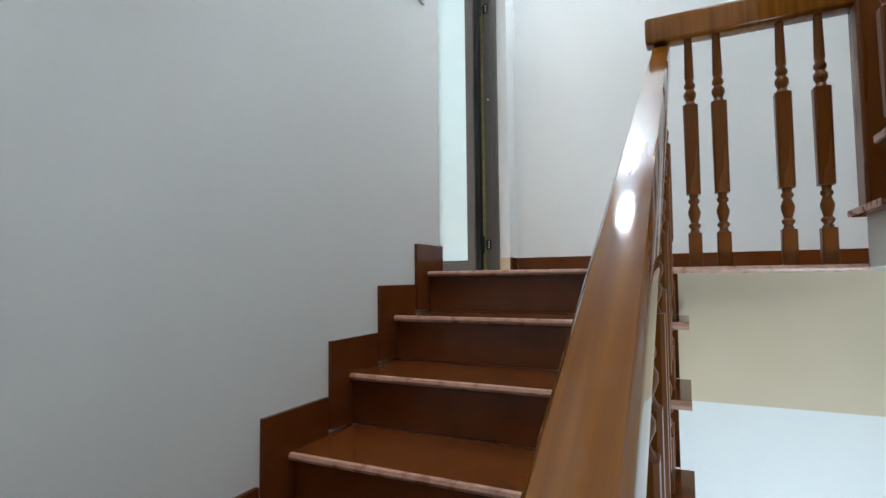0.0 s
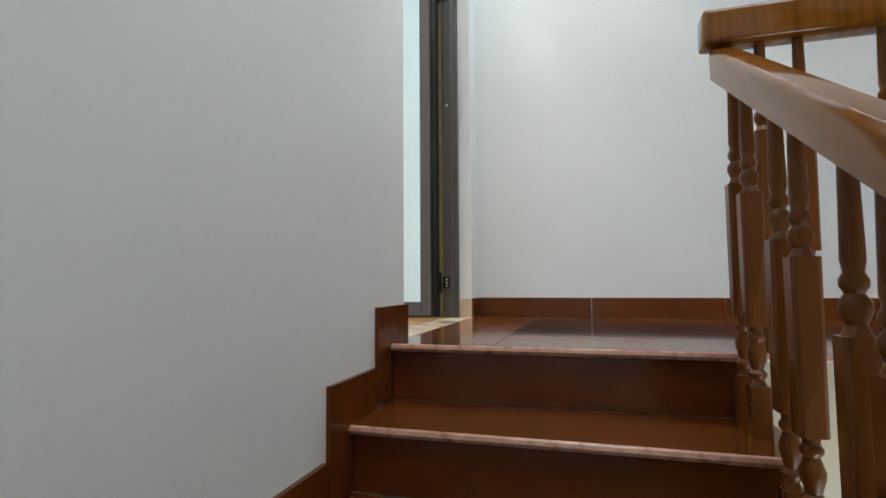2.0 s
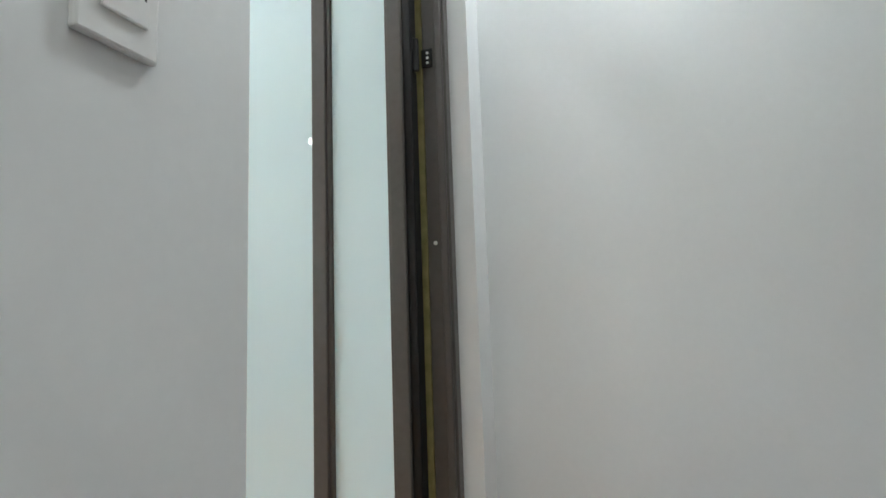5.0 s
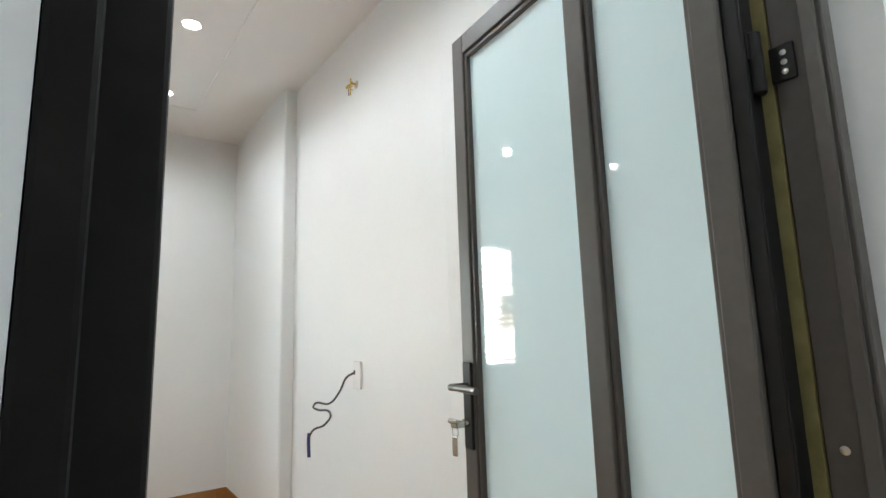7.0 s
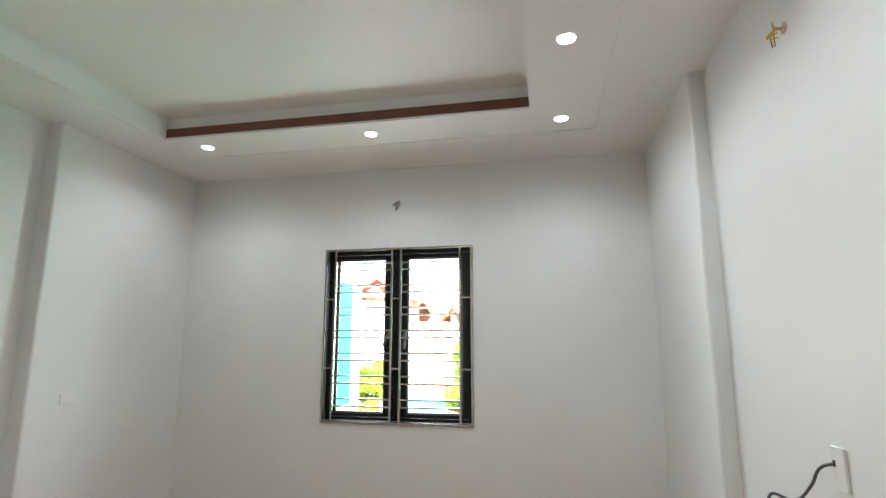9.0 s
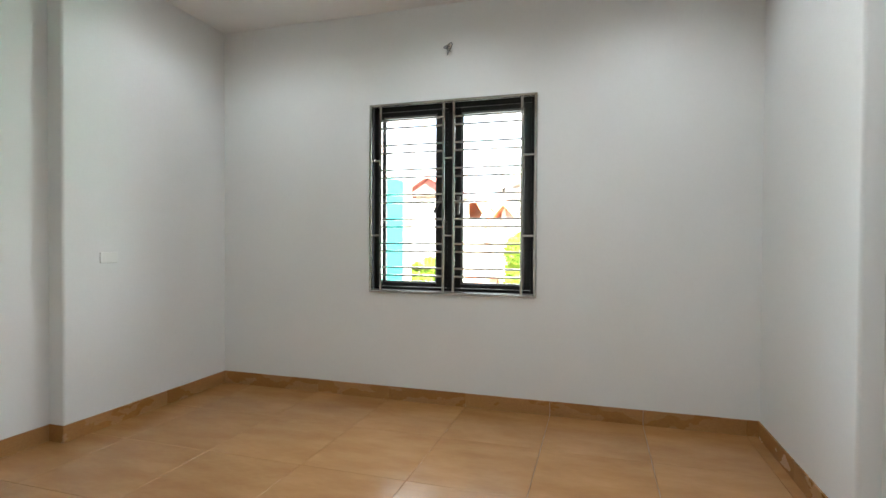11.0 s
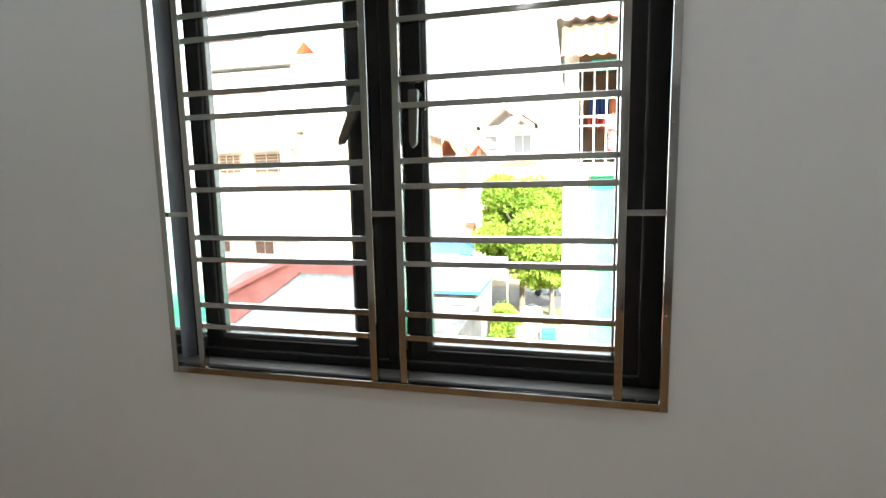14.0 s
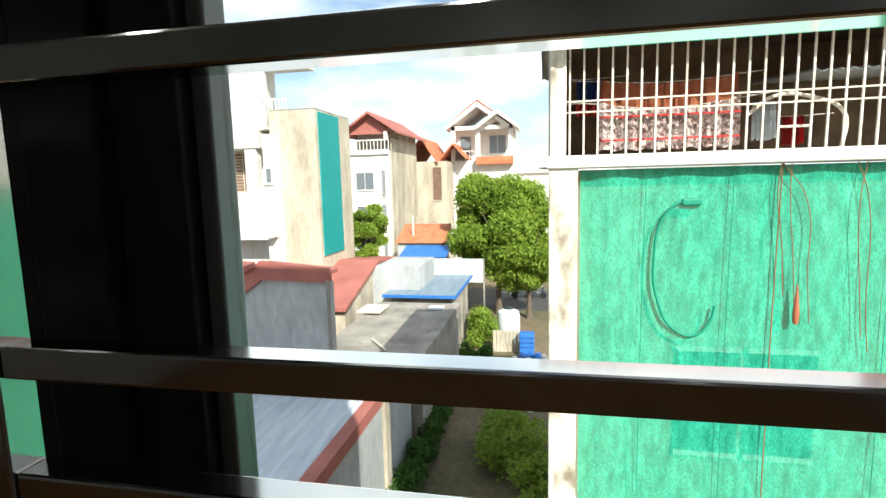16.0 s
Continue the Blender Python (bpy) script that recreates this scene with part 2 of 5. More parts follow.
def tube(name, points, r, material, parent=None, label=""):
    """A bent round cable or bar along a smooth line."""
    c = bpy.data.curves.new(name, "CURVE")
    c.dimensions, c.bevel_depth, c.bevel_resolution, c.use_fill_caps = "3D", r, 3, True
    s = c.splines.new("BEZIER")
    s.bezier_points.add(len(points) - 1)
    for b, p in zip(s.bezier_points, points):
        b.co = p
        b.handle_left_type = b.handle_right_type = "AUTO"
    c.materials.append(material)
    ob = new(name, c)
    if parent:
        ob.parent = parent
    if label:
        tagged(ob, label)
    return ob


def part(name, bm, material, parent=None, label="", smooth=False):
    me = bpy.data.meshes.new(name)
    bm.normal_update()
    bm.to_mesh(me)
    bm.free()
    me.materials.append(material)
    if smooth:
        for p in me.polygons:
            p.use_smooth = True
        me.set_sharp_from_angle(angle=radians(40))
    ob = new(name, me)
    if parent:
        ob.parent = parent
    if label:
        tagged(ob, label)
    return ob


def thing(name, label, category, group="", at=(0, 0, 0)):
    ob = new(name)
    ob.location = at
    ob.empty_display_size = 0.1
    return tagged(ob, label, category, group)


def structure(name, bm, material, label=""):
    return tagged(part(name, bm, material), label, kind="structure")


# ---------------------------------------------------------------- plan
RISE, GO = 0.163, 0.272          # steps of the lower flight
X_WIN = -4.308                   # inner face of the window wall
Y_R, Y_L = 1.357, -2.80          # side walls of the room
X_DOOR = -0.125                  # room face of the door wall
Z_C, Z_T = 2.915, 3.08           # lower ceiling and tray
DOOR = (0.140, 1.137, 2.21)       # door opening: near side, far side, head
Y_B = 1.275                      # back wall of the landing
WIN = (-1.360, -0.097, 0.806, 2.226)

# door wall between the stairs and the room, with its opening
structure("wall_door", boxes(((X_DOOR, -5.0, -3.4), (0, DOOR[0], 5.2)), ((X_DOOR, DOOR[1], -3.4), (0, 1.275, 5.2)), ((X_DOOR, DOOR[0], DOOR[2]), (0, DOOR[1], 5.2)), ((X_DOOR, DOOR[0], -3.4), (0, DOOR[1], -0.02)), ((X_DOOR, DOOR[0], 0.0), (-0.064, 0.182, DOOR[2]))), WALL, "cream white painted stair wall with a door opening")
structure("wall_landing", boxes(((X_DOOR, Y_B, -3.4), (2.6, Y_B + 0.16, 5.2))), WALL, "cream white painted wall behind the landing")
structure("wall_stair_right", boxes(((2.45, -5.0, -3.4), (2.6, Y_B, 5.2))), WALL, "cream white painted stairwell wall")
structure("wall_stair_back", boxes(((-0.125, -5.15, -3.4), (2.6, -5.0, 5.2))), WALL, "cream white painted stairwell wall")
structure("stairwell_roof", boxes(((-0.125, -5.15, 5.2), (2.6, 1.43, 5.35))), CEIL, "white stairwell ceiling")
# unseen storeys, added at this height to throw shade on the low roofs
structure("unseen_shade_storeys", boxes(((-4.525, -2.9, 3.42), (-0.13, 1.51, 9.6)), ((-0.12, -5.15, 5.36), (2.6, 1.51, 9.6))), WALL, "unseen upper storeys added to cast shade")
structure("lower_hall_floor", boxes(((-0.125, -5.15, -3.5), (2.6, 1.43, -3.4))), SILL_TILE, "pale tiled floor of the lower hall")

# room walls
wy0, wy1, wz0, wz1 = WIN
structure("wall_window", boxes(((X_WIN - 0.22, Y_L - 0.15, -3.4), (X_WIN, wy0, 3.4)), ((X_WIN - 0.22, wy1, -3.4), (X_WIN, Y_R + 0.15, 3.4)), ((X_WIN - 0.22, wy0, -3.4), (X_WIN, wy1, wz0)), ((X_WIN - 0.22, wy0, wz1), (X_WIN, wy1, 3.4))), WALL, "cream white painted wall with a barred window")
structure("wall_right", boxes(((X_WIN, Y_R, -0.2), (X_DOOR, Y_R + 0.15, 3.4))), WALL, "cream white painted bedroom wall")
structure("wall_left", boxes(((X_WIN, Y_L - 0.15, -0.2), (X_DOOR, Y_L, 3.4))), WALL, "cream white painted bedroom wall")
structure("column_window_right", boxes(((X_WIN - 0.03, 1.274, -0.03), (-3.08, Y_R + 0.03, Z_C + 0.022), 0.014, 3)), WALL, "cream white plastered corner column")
structure("column_window_left", boxes(((X_WIN - 0.03, Y_L - 0.03, -0.03), (-2.95, -2.687, Z_C + 0.022), 0.014, 3)), WALL, "cream white plastered corner column")
structure("column_door_right", boxes(((-1.37, 1.328, -0.03), (X_DOOR + 0.03, Y_R + 0.03, Z_C + 0.022), 0.012, 3)), WALL, "cream white plastered corner column")

# ceiling: lowered border round a tray with a brown band
TX0, TX1, TY0, TY1 = -3.36, -0.95, -2.235, 0.411
structure("ceiling", boxes(((X_WIN, Y_L, Z_C), (TX0, Y_R, Z_C + 0.025)), ((TX1, Y_L, Z_C), (X_DOOR, Y_R, Z_C + 0.025)), ((TX0, Y_L, Z_C), (TX1, TY0, Z_C + 0.025)), ((TX0, TY1, Z_C), (TX1, Y_R, Z_C + 0.025)), ((X_WIN, Y_L, Z_T), (X_DOOR, Y_R, Z_T + 0.1))), CEIL, "white plasterboard tray ceiling with a lowered border")
band = bmesh.new()
box(band, (TX0 - 0.012, TY0, Z_C + 0.016), (TX0 + 0.003, TY1, Z_C + 0.082))
box(band, (TX1 - 0.003, TY0, Z_C + 0.016), (TX1 + 0.012, TY1, Z_C + 0.082))
structure("ceiling_tray_side", boxes(((TX0, TY0 - 0.02, Z_C + 0.025), (TX1, TY0 - 0.004, Z_T)), ((TX0, TY1 + 0.004, Z_C + 0.025), (TX1, TY1 + 0.02, Z_T)), ((TX0 - 0.030, TY0 - 0.02, Z_C + 0.026), (TX0 - 0.014, TY1 + 0.02, Z_T)), ((TX1 + 0.014, TY0 - 0.02, Z_C + 0.026), (TX1 + 0.030, TY1 + 0.02, Z_T))), CEIL, "white side of the ceiling tray")
structure("trim_cove_band", band, BROWN_BAND, "brown lacquered band round the ceiling tray")
bead = bmesh.new()
BX0, BX1, BY0, BY1 = -3.76, -0.55, -2.29, 0.84
for lo, hi in (((BX0, BY0, Z_C - 0.006), (BX0 + 0.014, BY1, Z_C + 0.002)), ((BX1, BY0, Z_C - 0.006), (BX1 + 0.014, BY1, Z_C + 0.002)), ((BX0, BY0, Z_C - 0.006), (BX1, BY0 + 0.014, Z_C + 0.002)), ((BX0, BY1, Z_C - 0.006), (BX1, BY1 + 0.014, Z_C + 0.002))):
    box(bead, lo, hi, 0.004, 3)
structure("trim_ceiling_bead", bead, CEIL, "thin white bead on the ceiling border")


# downlights
def downlight(x, y, lit=True):
    t = thing("downlight", "small round white recessed downlight, lit", "downlight", "downlights in the bedroom ceiling", (x, y, Z_C))
    bm = bmesh.new()
    lathe(bm, [(0.050, 0.01), (0.052, -0.004), (0.046, -0.008), (0.040, -0.003), (0.040, 0.012)], 28)
    part("rim", bm, PLASTIC, t, "white plastic rim", True)
    bm = bmesh.new()
    lathe(bm, [(0.0395, 0.004), (0.0395, -0.0025), (0.036, -0.0035)], 28)
    part("diffuser", bm, LED, t, "glowing white diffuser", True)
    spot_lamp("downlight_beam", (x, y, Z_C - 0.03), 1.3, (0.88, 0.95, 1.0), 158.0, 0.04)


for dx in (-3.54, -2.607, -1.67, -0.74):
    downlight(dx, 0.612)
downlight(-3.54, -2.02)
downlight(-3.54, -0.711)
downlight(-0.74, -0.711)

# ---------------------------------------------------------------- room floor, tile by tile
floor = structure("floor", boxes(((X_WIN, Y_L, -0.2), (X_DOOR, Y_R, -0.006))), GROUT, "glossy tan wood-look tiled floor")
structure("door_sill", boxes(((X_DOOR, DOOR[0], -0.02), (0.0, DOOR[1], 0.001))), SILL_TILE, "cream tile in the doorway")


# ---------------------------------------------------------------- window grille
def steel_bar(parent, name, lo, hi):
    return part(name, boxes((lo, hi, 0.0015, 2)), STEEL, parent)


grille = thing("window_grille", "polished stainless steel burglar grille across the window", "window grille", at=(0, 0, 0))
GX0, GX1 = -4.318, -4.297
FB = 0.018
steel_bar(grille, "frame_bar", (GX0 + 0.006, wy0 + 0.002, wz0 + 0.002), (GX1 + 0.004, wy0 + 0.002 + FB, wz1 - 0.002))
steel_bar(grille, "frame_bar", (GX0 + 0.006, wy1 - 0.002 - FB, wz0 + 0.002), (GX1 + 0.004, wy1 - 0.002, wz1 - 0.002))
steel_bar(grille, "frame_bar", (GX0 + 0.006, wy0 + 0.002 + FB, wz0 + 0.002), (GX1 + 0.004, wy1 - 0.002 - FB, wz0 + 0.002 + FB))
steel_bar(grille, "frame_bar", (GX0 + 0.006, wy0 + 0.002 + FB, wz1 - 0.002 - FB), (GX1 + 0.004, wy1 - 0.002 - FB, wz1 - 0.002))
POSTS = [(-1.2755, -1.2575), (-0.781, -0.763), (-0.7045, -0.6865), (-0.211, -0.193)]
for a, b in POSTS:
    steel_bar(grille, "post", (GX0 + 0.003, a, wz0 + 0.002 + FB), (GX1, b, wz1 - 0.002 - FB))
for zt in (0.998, 1.178, 1.359, 1.541, 1.727, 1.912, 2.098):
    for z in (zt, zt - 0.058):
        for a, b in ((POSTS[0][1], POSTS[1][0]), (POSTS[2][1], POSTS[3][0])):
            steel_bar(grille, "crossbar", (GX0 + 0.003, a, z - 0.0072), (GX1 - 0.002, b, z + 0.0072))
for z in (1.238, 1.800):
    for a, b in ((wy0 + 0.002 + FB, POSTS[0][0]), (POSTS[1][1], POSTS[2][0]), (POSTS[3][1], wy1 - 0.002 - FB)):
        steel_bar(grille, "link", (GX0 + 0.003, a, z - 0.0072), (GX1 - 0.002, b, z + 0.0072))
for z in (1.02, 1.42, 1.95):
    part("screw", lathe(bmesh.new(), [(0.0035, 0), (0.0035, 0.001), (0.002, 0.002)], 10, (GX1 + 0.003, wy1 - 0.013, z), pose(0, 0, 0, 0, 90, 0)), CHROME, grille)

# ---------------------------------------------------------------- window behind it
window = tagged(new("window_1"), "two-leaf window in a dark grey aluminium frame", kind="structure")
FX0, FX1 = -4.454, -4.385


def alu(name, lo, hi, parent, material=ALU_DARK, bevel=0.003):
    return part(name, boxes((lo, hi, bevel, 2)), material, parent)


alu("window_frame", (FX0, wy0, wz0), (FX1, wy0 + 0.034, wz1), window)
alu("window_frame", (FX0, wy1 - 0.052, wz0), (FX1, wy1, wz1), window)
alu("window_frame", (FX0, wy0 + 0.034, wz0), (FX1, wy1 - 0.052, wz0 + 0.042), window)
alu("window_frame", (FX0, wy0 + 0.034, wz1 - 0.042), (FX1, wy1 - 0.052, wz1), window)
alu("sill", (FX1, wy0 + 0.001, wz0 + 0.001), (-4.326, wy1 - 0.001, wz0 + 0.020), window, ALU)
# dark sheets added so that the white reveal does not look too brightly lit
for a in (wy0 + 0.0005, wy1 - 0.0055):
    part("reveal_sheet", boxes(((FX1, a, wz0 + 0.021), (-4.324, a + 0.005, wz1 - 0.003))), REVEAL_DARK, window, "added dark sheet over the white window reveal")
alu("mullion", (FX0, -0.766, wz0 + 0.042), (FX1, -0.710, wz1 - 0.042), window)


def sash(y0, y1, s0, s1):
    t = part("sash", bmesh.new(), ALU_DARK, window)
    z0, z1 = wz0 + 0.044, wz1 - 0.044
    bm = bmesh.new()
    for lo, hi in (((FX0 + 0.022, y0, z0), (FX1 - 0.008, s0 - 0.012, z1)), ((FX0 + 0.022, s1 + 0.012, z0), (FX1 - 0.008, y1, z1)), ((FX0 + 0.022, s0 - 0.012, z0), (FX1 - 0.008, s1 + 0.012, 0.880)), ((FX0 + 0.022, s0 - 0.012, 2.147), (FX1 - 0.008, s1 + 0.012, z1))):
        box(bm, lo, hi, 0.003)
    part("sash_frame", bm, ALU_DARK, t)
    bm = bmesh.new()
    for lo, hi in (((FX0 + 0.026, s0 - 0.012, 0.880), (FX1 - 0.020, s0, 2.147)), ((FX0 + 0.020, s1, 0.880), (FX1 - 0.020, s1 + 0.012, 2.147)), ((FX0 + 0.020, s0, 0.880), (FX1 - 0.020, s1, 0.891)), ((FX0 + 0.020, s0, 2.135), (FX1 - 0.020, s1, 2.147))):
        box(bm, lo, hi, 0.002)
    part("glazing_bead", bm, ALU, t)
    p = part("pane", boxes(((FX0 + 0.030, s0, 0.891), (FX0 + 0.036, s1, 2.135))), GLASS, t)
    p.visible_shadow = False
    return t


sash(wy0 + 0.035, -0.767, -1.268, -0.866)
sash(-0.709, wy1 - 0.053, -0.650, -0.209)


def window_handle(y, z, tilt):
    t = part("handle", boxes(((FX1 - 0.009, y - 0.006, z - 0.034), (FX1 + 0.002, y + 0.022, z + 0.034), 0.003)), ALU_DARK, window, "dark lever handle")
    part("spindle", rod(bmesh.new(), (FX1, y + 0.006, z), (FX1 + 0.024, y, z), 0.009, 12), ALU_DARK, t, "", True)
    m = pose(FX1 + 0.022, y, z, tilt, 0, 0)
    bm = bmesh.new()
    prism(bm, [(-0.012, 0.012), (0.012, 0.012), (0.010, -0.06), (0.008, -0.115), (-0.004, -0.125), (-0.010, -0.11), (-0.011, -0.05)], "x", -0.006, 0.010)
    bmesh.ops.bevel(bm, geom=bm.edges[:], offset=0.002, segments=2, affect="EDGES")
    bmesh.ops.transform(bm, matrix=m, verts=bm.verts[:])
    part("lever", bm, ALU, t)


window_handle(-0.812, 1.516, -25)
window_handle(-0.672, 1.516, -1)

# ---------------------------------------------------------------- door
door_frame = tagged(new("door_1"), "brown grey aluminium door frame with an open frosted glass leaf", kind="structure")
JX0, JX1 = -0.138, -0.063
# near jamb in a darker tone than the far jamb and head
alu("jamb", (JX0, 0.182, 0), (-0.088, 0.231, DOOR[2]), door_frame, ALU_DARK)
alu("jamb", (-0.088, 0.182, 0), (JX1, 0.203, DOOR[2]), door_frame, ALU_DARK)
alu("jamb", (JX0, DOOR[1] - 0.040, 0), (JX1, DOOR[1], DOOR[2]), door_frame, ALU)
alu("jamb", (JX0, 0.231, DOOR[2] - 0.048), (JX1, DOOR[1] - 0.040, DOOR[2]), door_frame, ALU)
alu("door_stop", (-0.092, DOOR[1] - 0.052, 0), (-0.070, DOOR[1] - 0.040, DOOR[2] - 0.048), door_frame, ALU)
part("brush_seal", boxes(((-0.166, 1.092, 0.004), (-0.139, 1.135, 2.16))), OLIVE, door_frame, "olive brush seal")

leaf = thing("door_leaf", "open door leaf, two frosted panes in brown grey aluminium", "door", at=(0, 0, 0))
leaf.matrix_basis = pose(-1.0, 1.106, 0, 0, 0, -5.2) @ pose(1.0, -1.098, 0)
LX0, LX1, LY0, LY1, LZ0, LZ1 = -1.0, -0.152, 1.098, 1.148, 0.010, 2.157


def leaf_bar(lo, hi, material=ALU):
    return part("leaf_frame", boxes((lo, hi, 0.004, 2)), material, leaf)


leaf_bar((LX0, LY0, LZ0), (-0.942, LY1, LZ1))
leaf_bar((-0.232, LY0, LZ0), (-0.182, LY1, LZ1))
leaf_bar((-0.182, LY0 + 0.010, LZ0), (LX1, LY1, LZ1), GASKET)
leaf_bar((-0.942, LY0, LZ1 - 0.062), (-0.232, LY1, LZ1))
leaf_bar((-0.942, LY0, LZ0), (-0.232, LY1, 0.066))
leaf_bar((-0.520, LY0 - 0.004, 0.066), (-0.467, LY1, LZ1 - 0.062))
for a, b in ((-0.942, -0.520), (-0.467, -0.232)):
    bm = bmesh.new()
    for lo, hi in (((a, LY0 + 0.006, 0.066), (a + 0.012, LY1 - 0.006, LZ1 - 0.062)), ((b - 0.010, LY0 + 0.006, 0.066), (b, LY1 - 0.006, LZ1 - 0.062)), ((a + 0.012, LY0 + 0.006, 0.066), (b - 0.010, LY1 - 0.006, 0.080)), ((a + 0.012, LY0 + 0.006, LZ1 - 0.076), (b - 0.010, LY1 - 0.006, LZ1 - 0.062))):
        box(bm, lo, hi, 0.003)
    part("glazing_bead", bm, ALU, leaf)
    part("pane", boxes(((a + 0.010, 1.118, 0.076), (b - 0.008, 1.126, LZ1 - 0.072))), FROST, leaf, "frosted white glass pane")

# lever handle, cylinder and the keys hanging in it
hx = -0.966
part("handle_plate", boxes(((hx - 0.020, LY0 - 0.010, 0.955), (hx + 0.020, LY0 - 0.001, 1.185), 0.003)), GASKET, leaf, "narrow dark lock plate")
lever = part("handle", rod(bmesh.new(), (hx, LY0 - 0.008, 1.122), (hx, LY0 - 0.050, 1.122), 0.009, 14), DARK_NICKEL, leaf, "curved satin metal lever handle", True)
tube("lever", [(hx, LY0 - 0.045, 1.122), (hx - 0.004, LY0 - 0.058, 1.122), (hx + 0.03, LY0 - 0.060, 1.122), (hx + 0.115, LY0 - 0.056, 1.120)], 0.009, DARK_NICKEL, lever)
lock = part("lock_cylinder", rod(bmesh.new(), (hx, LY0 - 0.004, 1.025), (hx, LY0 - 0.024, 1.025), 0.011, 14), CHROME, leaf, "", True)
keys = thing("keys", "small bunch of metal keys hanging in the door lock", "keys")
bm = bmesh.new()
box(bm, (hx - 0.014, LY0 - 0.056, 1.016), (hx + 0.014, LY0 - 0.024, 1.034), 0.004)
box(bm, (hx - 0.020, LY0 - 0.060, 1.028), (hx + 0.018, LY0 - 0.050, 1.040), 0.003)
part("key", bm, CHROME, keys)
ring = bmesh.new()
for i in range(20):
    a0, a1 = 2 * math.pi * i / 20, 2 * math.pi * (i + 1) / 20
    rod(ring, (hx + 0.013 * math.cos(a0), LY0 - 0.050, 1.006 + 0.016 * math.sin(a0)), (hx + 0.013 * math.cos(a1), LY0 - 0.050, 1.006 + 0.016 * math.sin(a1)), 0.0013, 6)
part("key_ring", ring, CHROME, keys)
part("key", boxes(((hx - 0.012, LY0 - 0.053, 0.945), (hx + 0.010, LY0 - 0.049, 0.995), 0.003)), CHROME, keys)


def hinge(z):
    t = thing("hinge", "black three-screw door hinge on the aluminium frame", "hinge", "hinges of the door", (0, 0, z))
    part("knuckle", lathe(bmesh.new(), [(0.009, -0.052), (0.011, -0.050), (0.011, 0.050), (0.009, 0.052)], 14, (-0.147, 1.060, 0)), GASKET, t, "", True)
    p = part("flap", boxes(((-0.140, 1.091, -0.030), (-0.104, 1.097, 0.030), 0.002)), GASKET, t)
    q = part("flap", boxes(((-0.190, 1.046, 0.006), (-0.150, 1.056, 0.056), 0.002)), GASKET, t)
    for i in (-0.016, 0.0, 0.016):
        part("screw", lathe(bmesh.new(), [(0.0048, 0), (0.0048, 0.0015), (0.002, 0.0025)], 10, (-0.119, 1.0912, i), pose(0, 0, 0, 90, 0, 0)), SCREW, p)
        part("screw", lathe(bmesh.new(), [(0.0035, 0), (0.0035, 0.0015), (0.001, 0.002)], 8, (-0.172, 1.0462, 0.031 + i), pose(0, 0, 0, 90, 0, 0)), CHROME, q)


hinge(0.176)
hinge(1.682)
part("screw", lathe(bmesh.new(), [(0.0065, 0), (0.0065, 0.001), (0.002, 0.002)], 12, (-0.113, 1.0965, 1.093), pose(0, 0, 0, 90, 0, 0)), SCREW, door_frame)

# ---------------------------------------------------------------- small fittings on the walls
sw = thing("light_switch", "white plastic rocker switch plate beside the door", "light switch")
part("plate", boxes(((0.0, -0.078, 1.140), (0.010, 0.002, 1.262), 0.003)), PLASTIC, sw)
part("rocker", boxes(((0.010, -0.058, 1.168), (0.014, -0.012, 1.200), 0.002)), PLASTIC, sw)
part("rocker", boxes(((0.010, -0.058, 1.203), (0.014, -0.012, 1.236), 0.002)), PLASTIC, sw)
part("mark", boxes(((0.0135, -0.018, 1.194), (0.0144, -0.016, 1.204))), BLACK, sw)

out = thing("wall_outlet", "white plastic wall plate with a loose dark grey cable end", "outlet plate")
part("plate", boxes(((-2.196, Y_R - 0.012, 1.000), (-2.121, Y_R, 1.131), 0.003)), PLASTIC, out)
part("cable_hole", boxes(((-2.186, Y_R - 0.0135, 1.068), (-2.170, Y_R - 0.011, 1.088), 0.001)), BLACK, out)
cab = tube("cable", [(-2.178, Y_R - 0.012, 1.078), (-2.235, Y_R - 0.030, 1.050), (-2.275, Y_R - 0.045, 0.985), (-2.325, Y_R - 0.075, 0.925), (-2.42, Y_R - 0.125, 0.905), (-2.40, Y_R - 0.120, 0.893), (-2.31, Y_R - 0.080, 0.872), (-2.32, Y_R - 0.10, 0.830), (-2.40, Y_R - 0.135, 0.790), (-2.425, Y_R - 0.145, 0.755)], 0.0052, CABLE, out, "curled dark grey cable")
tube("taped_end", [(-2.425, Y_R - 0.145, 0.775), (-2.428, Y_R - 0.146, 0.74), (-2.420, Y_R - 0.146, 0.66)], 0.0085, CABLE_BLUE, out, "dark blue taped cable end")

lw = thing("wall_box", "blank white plate on the column", "blank plate")
part("plate", boxes(((-3.30, -2.687, 1.045), (-3.18, -2.680, 1.115), 0.003)), PLASTIC, lw)


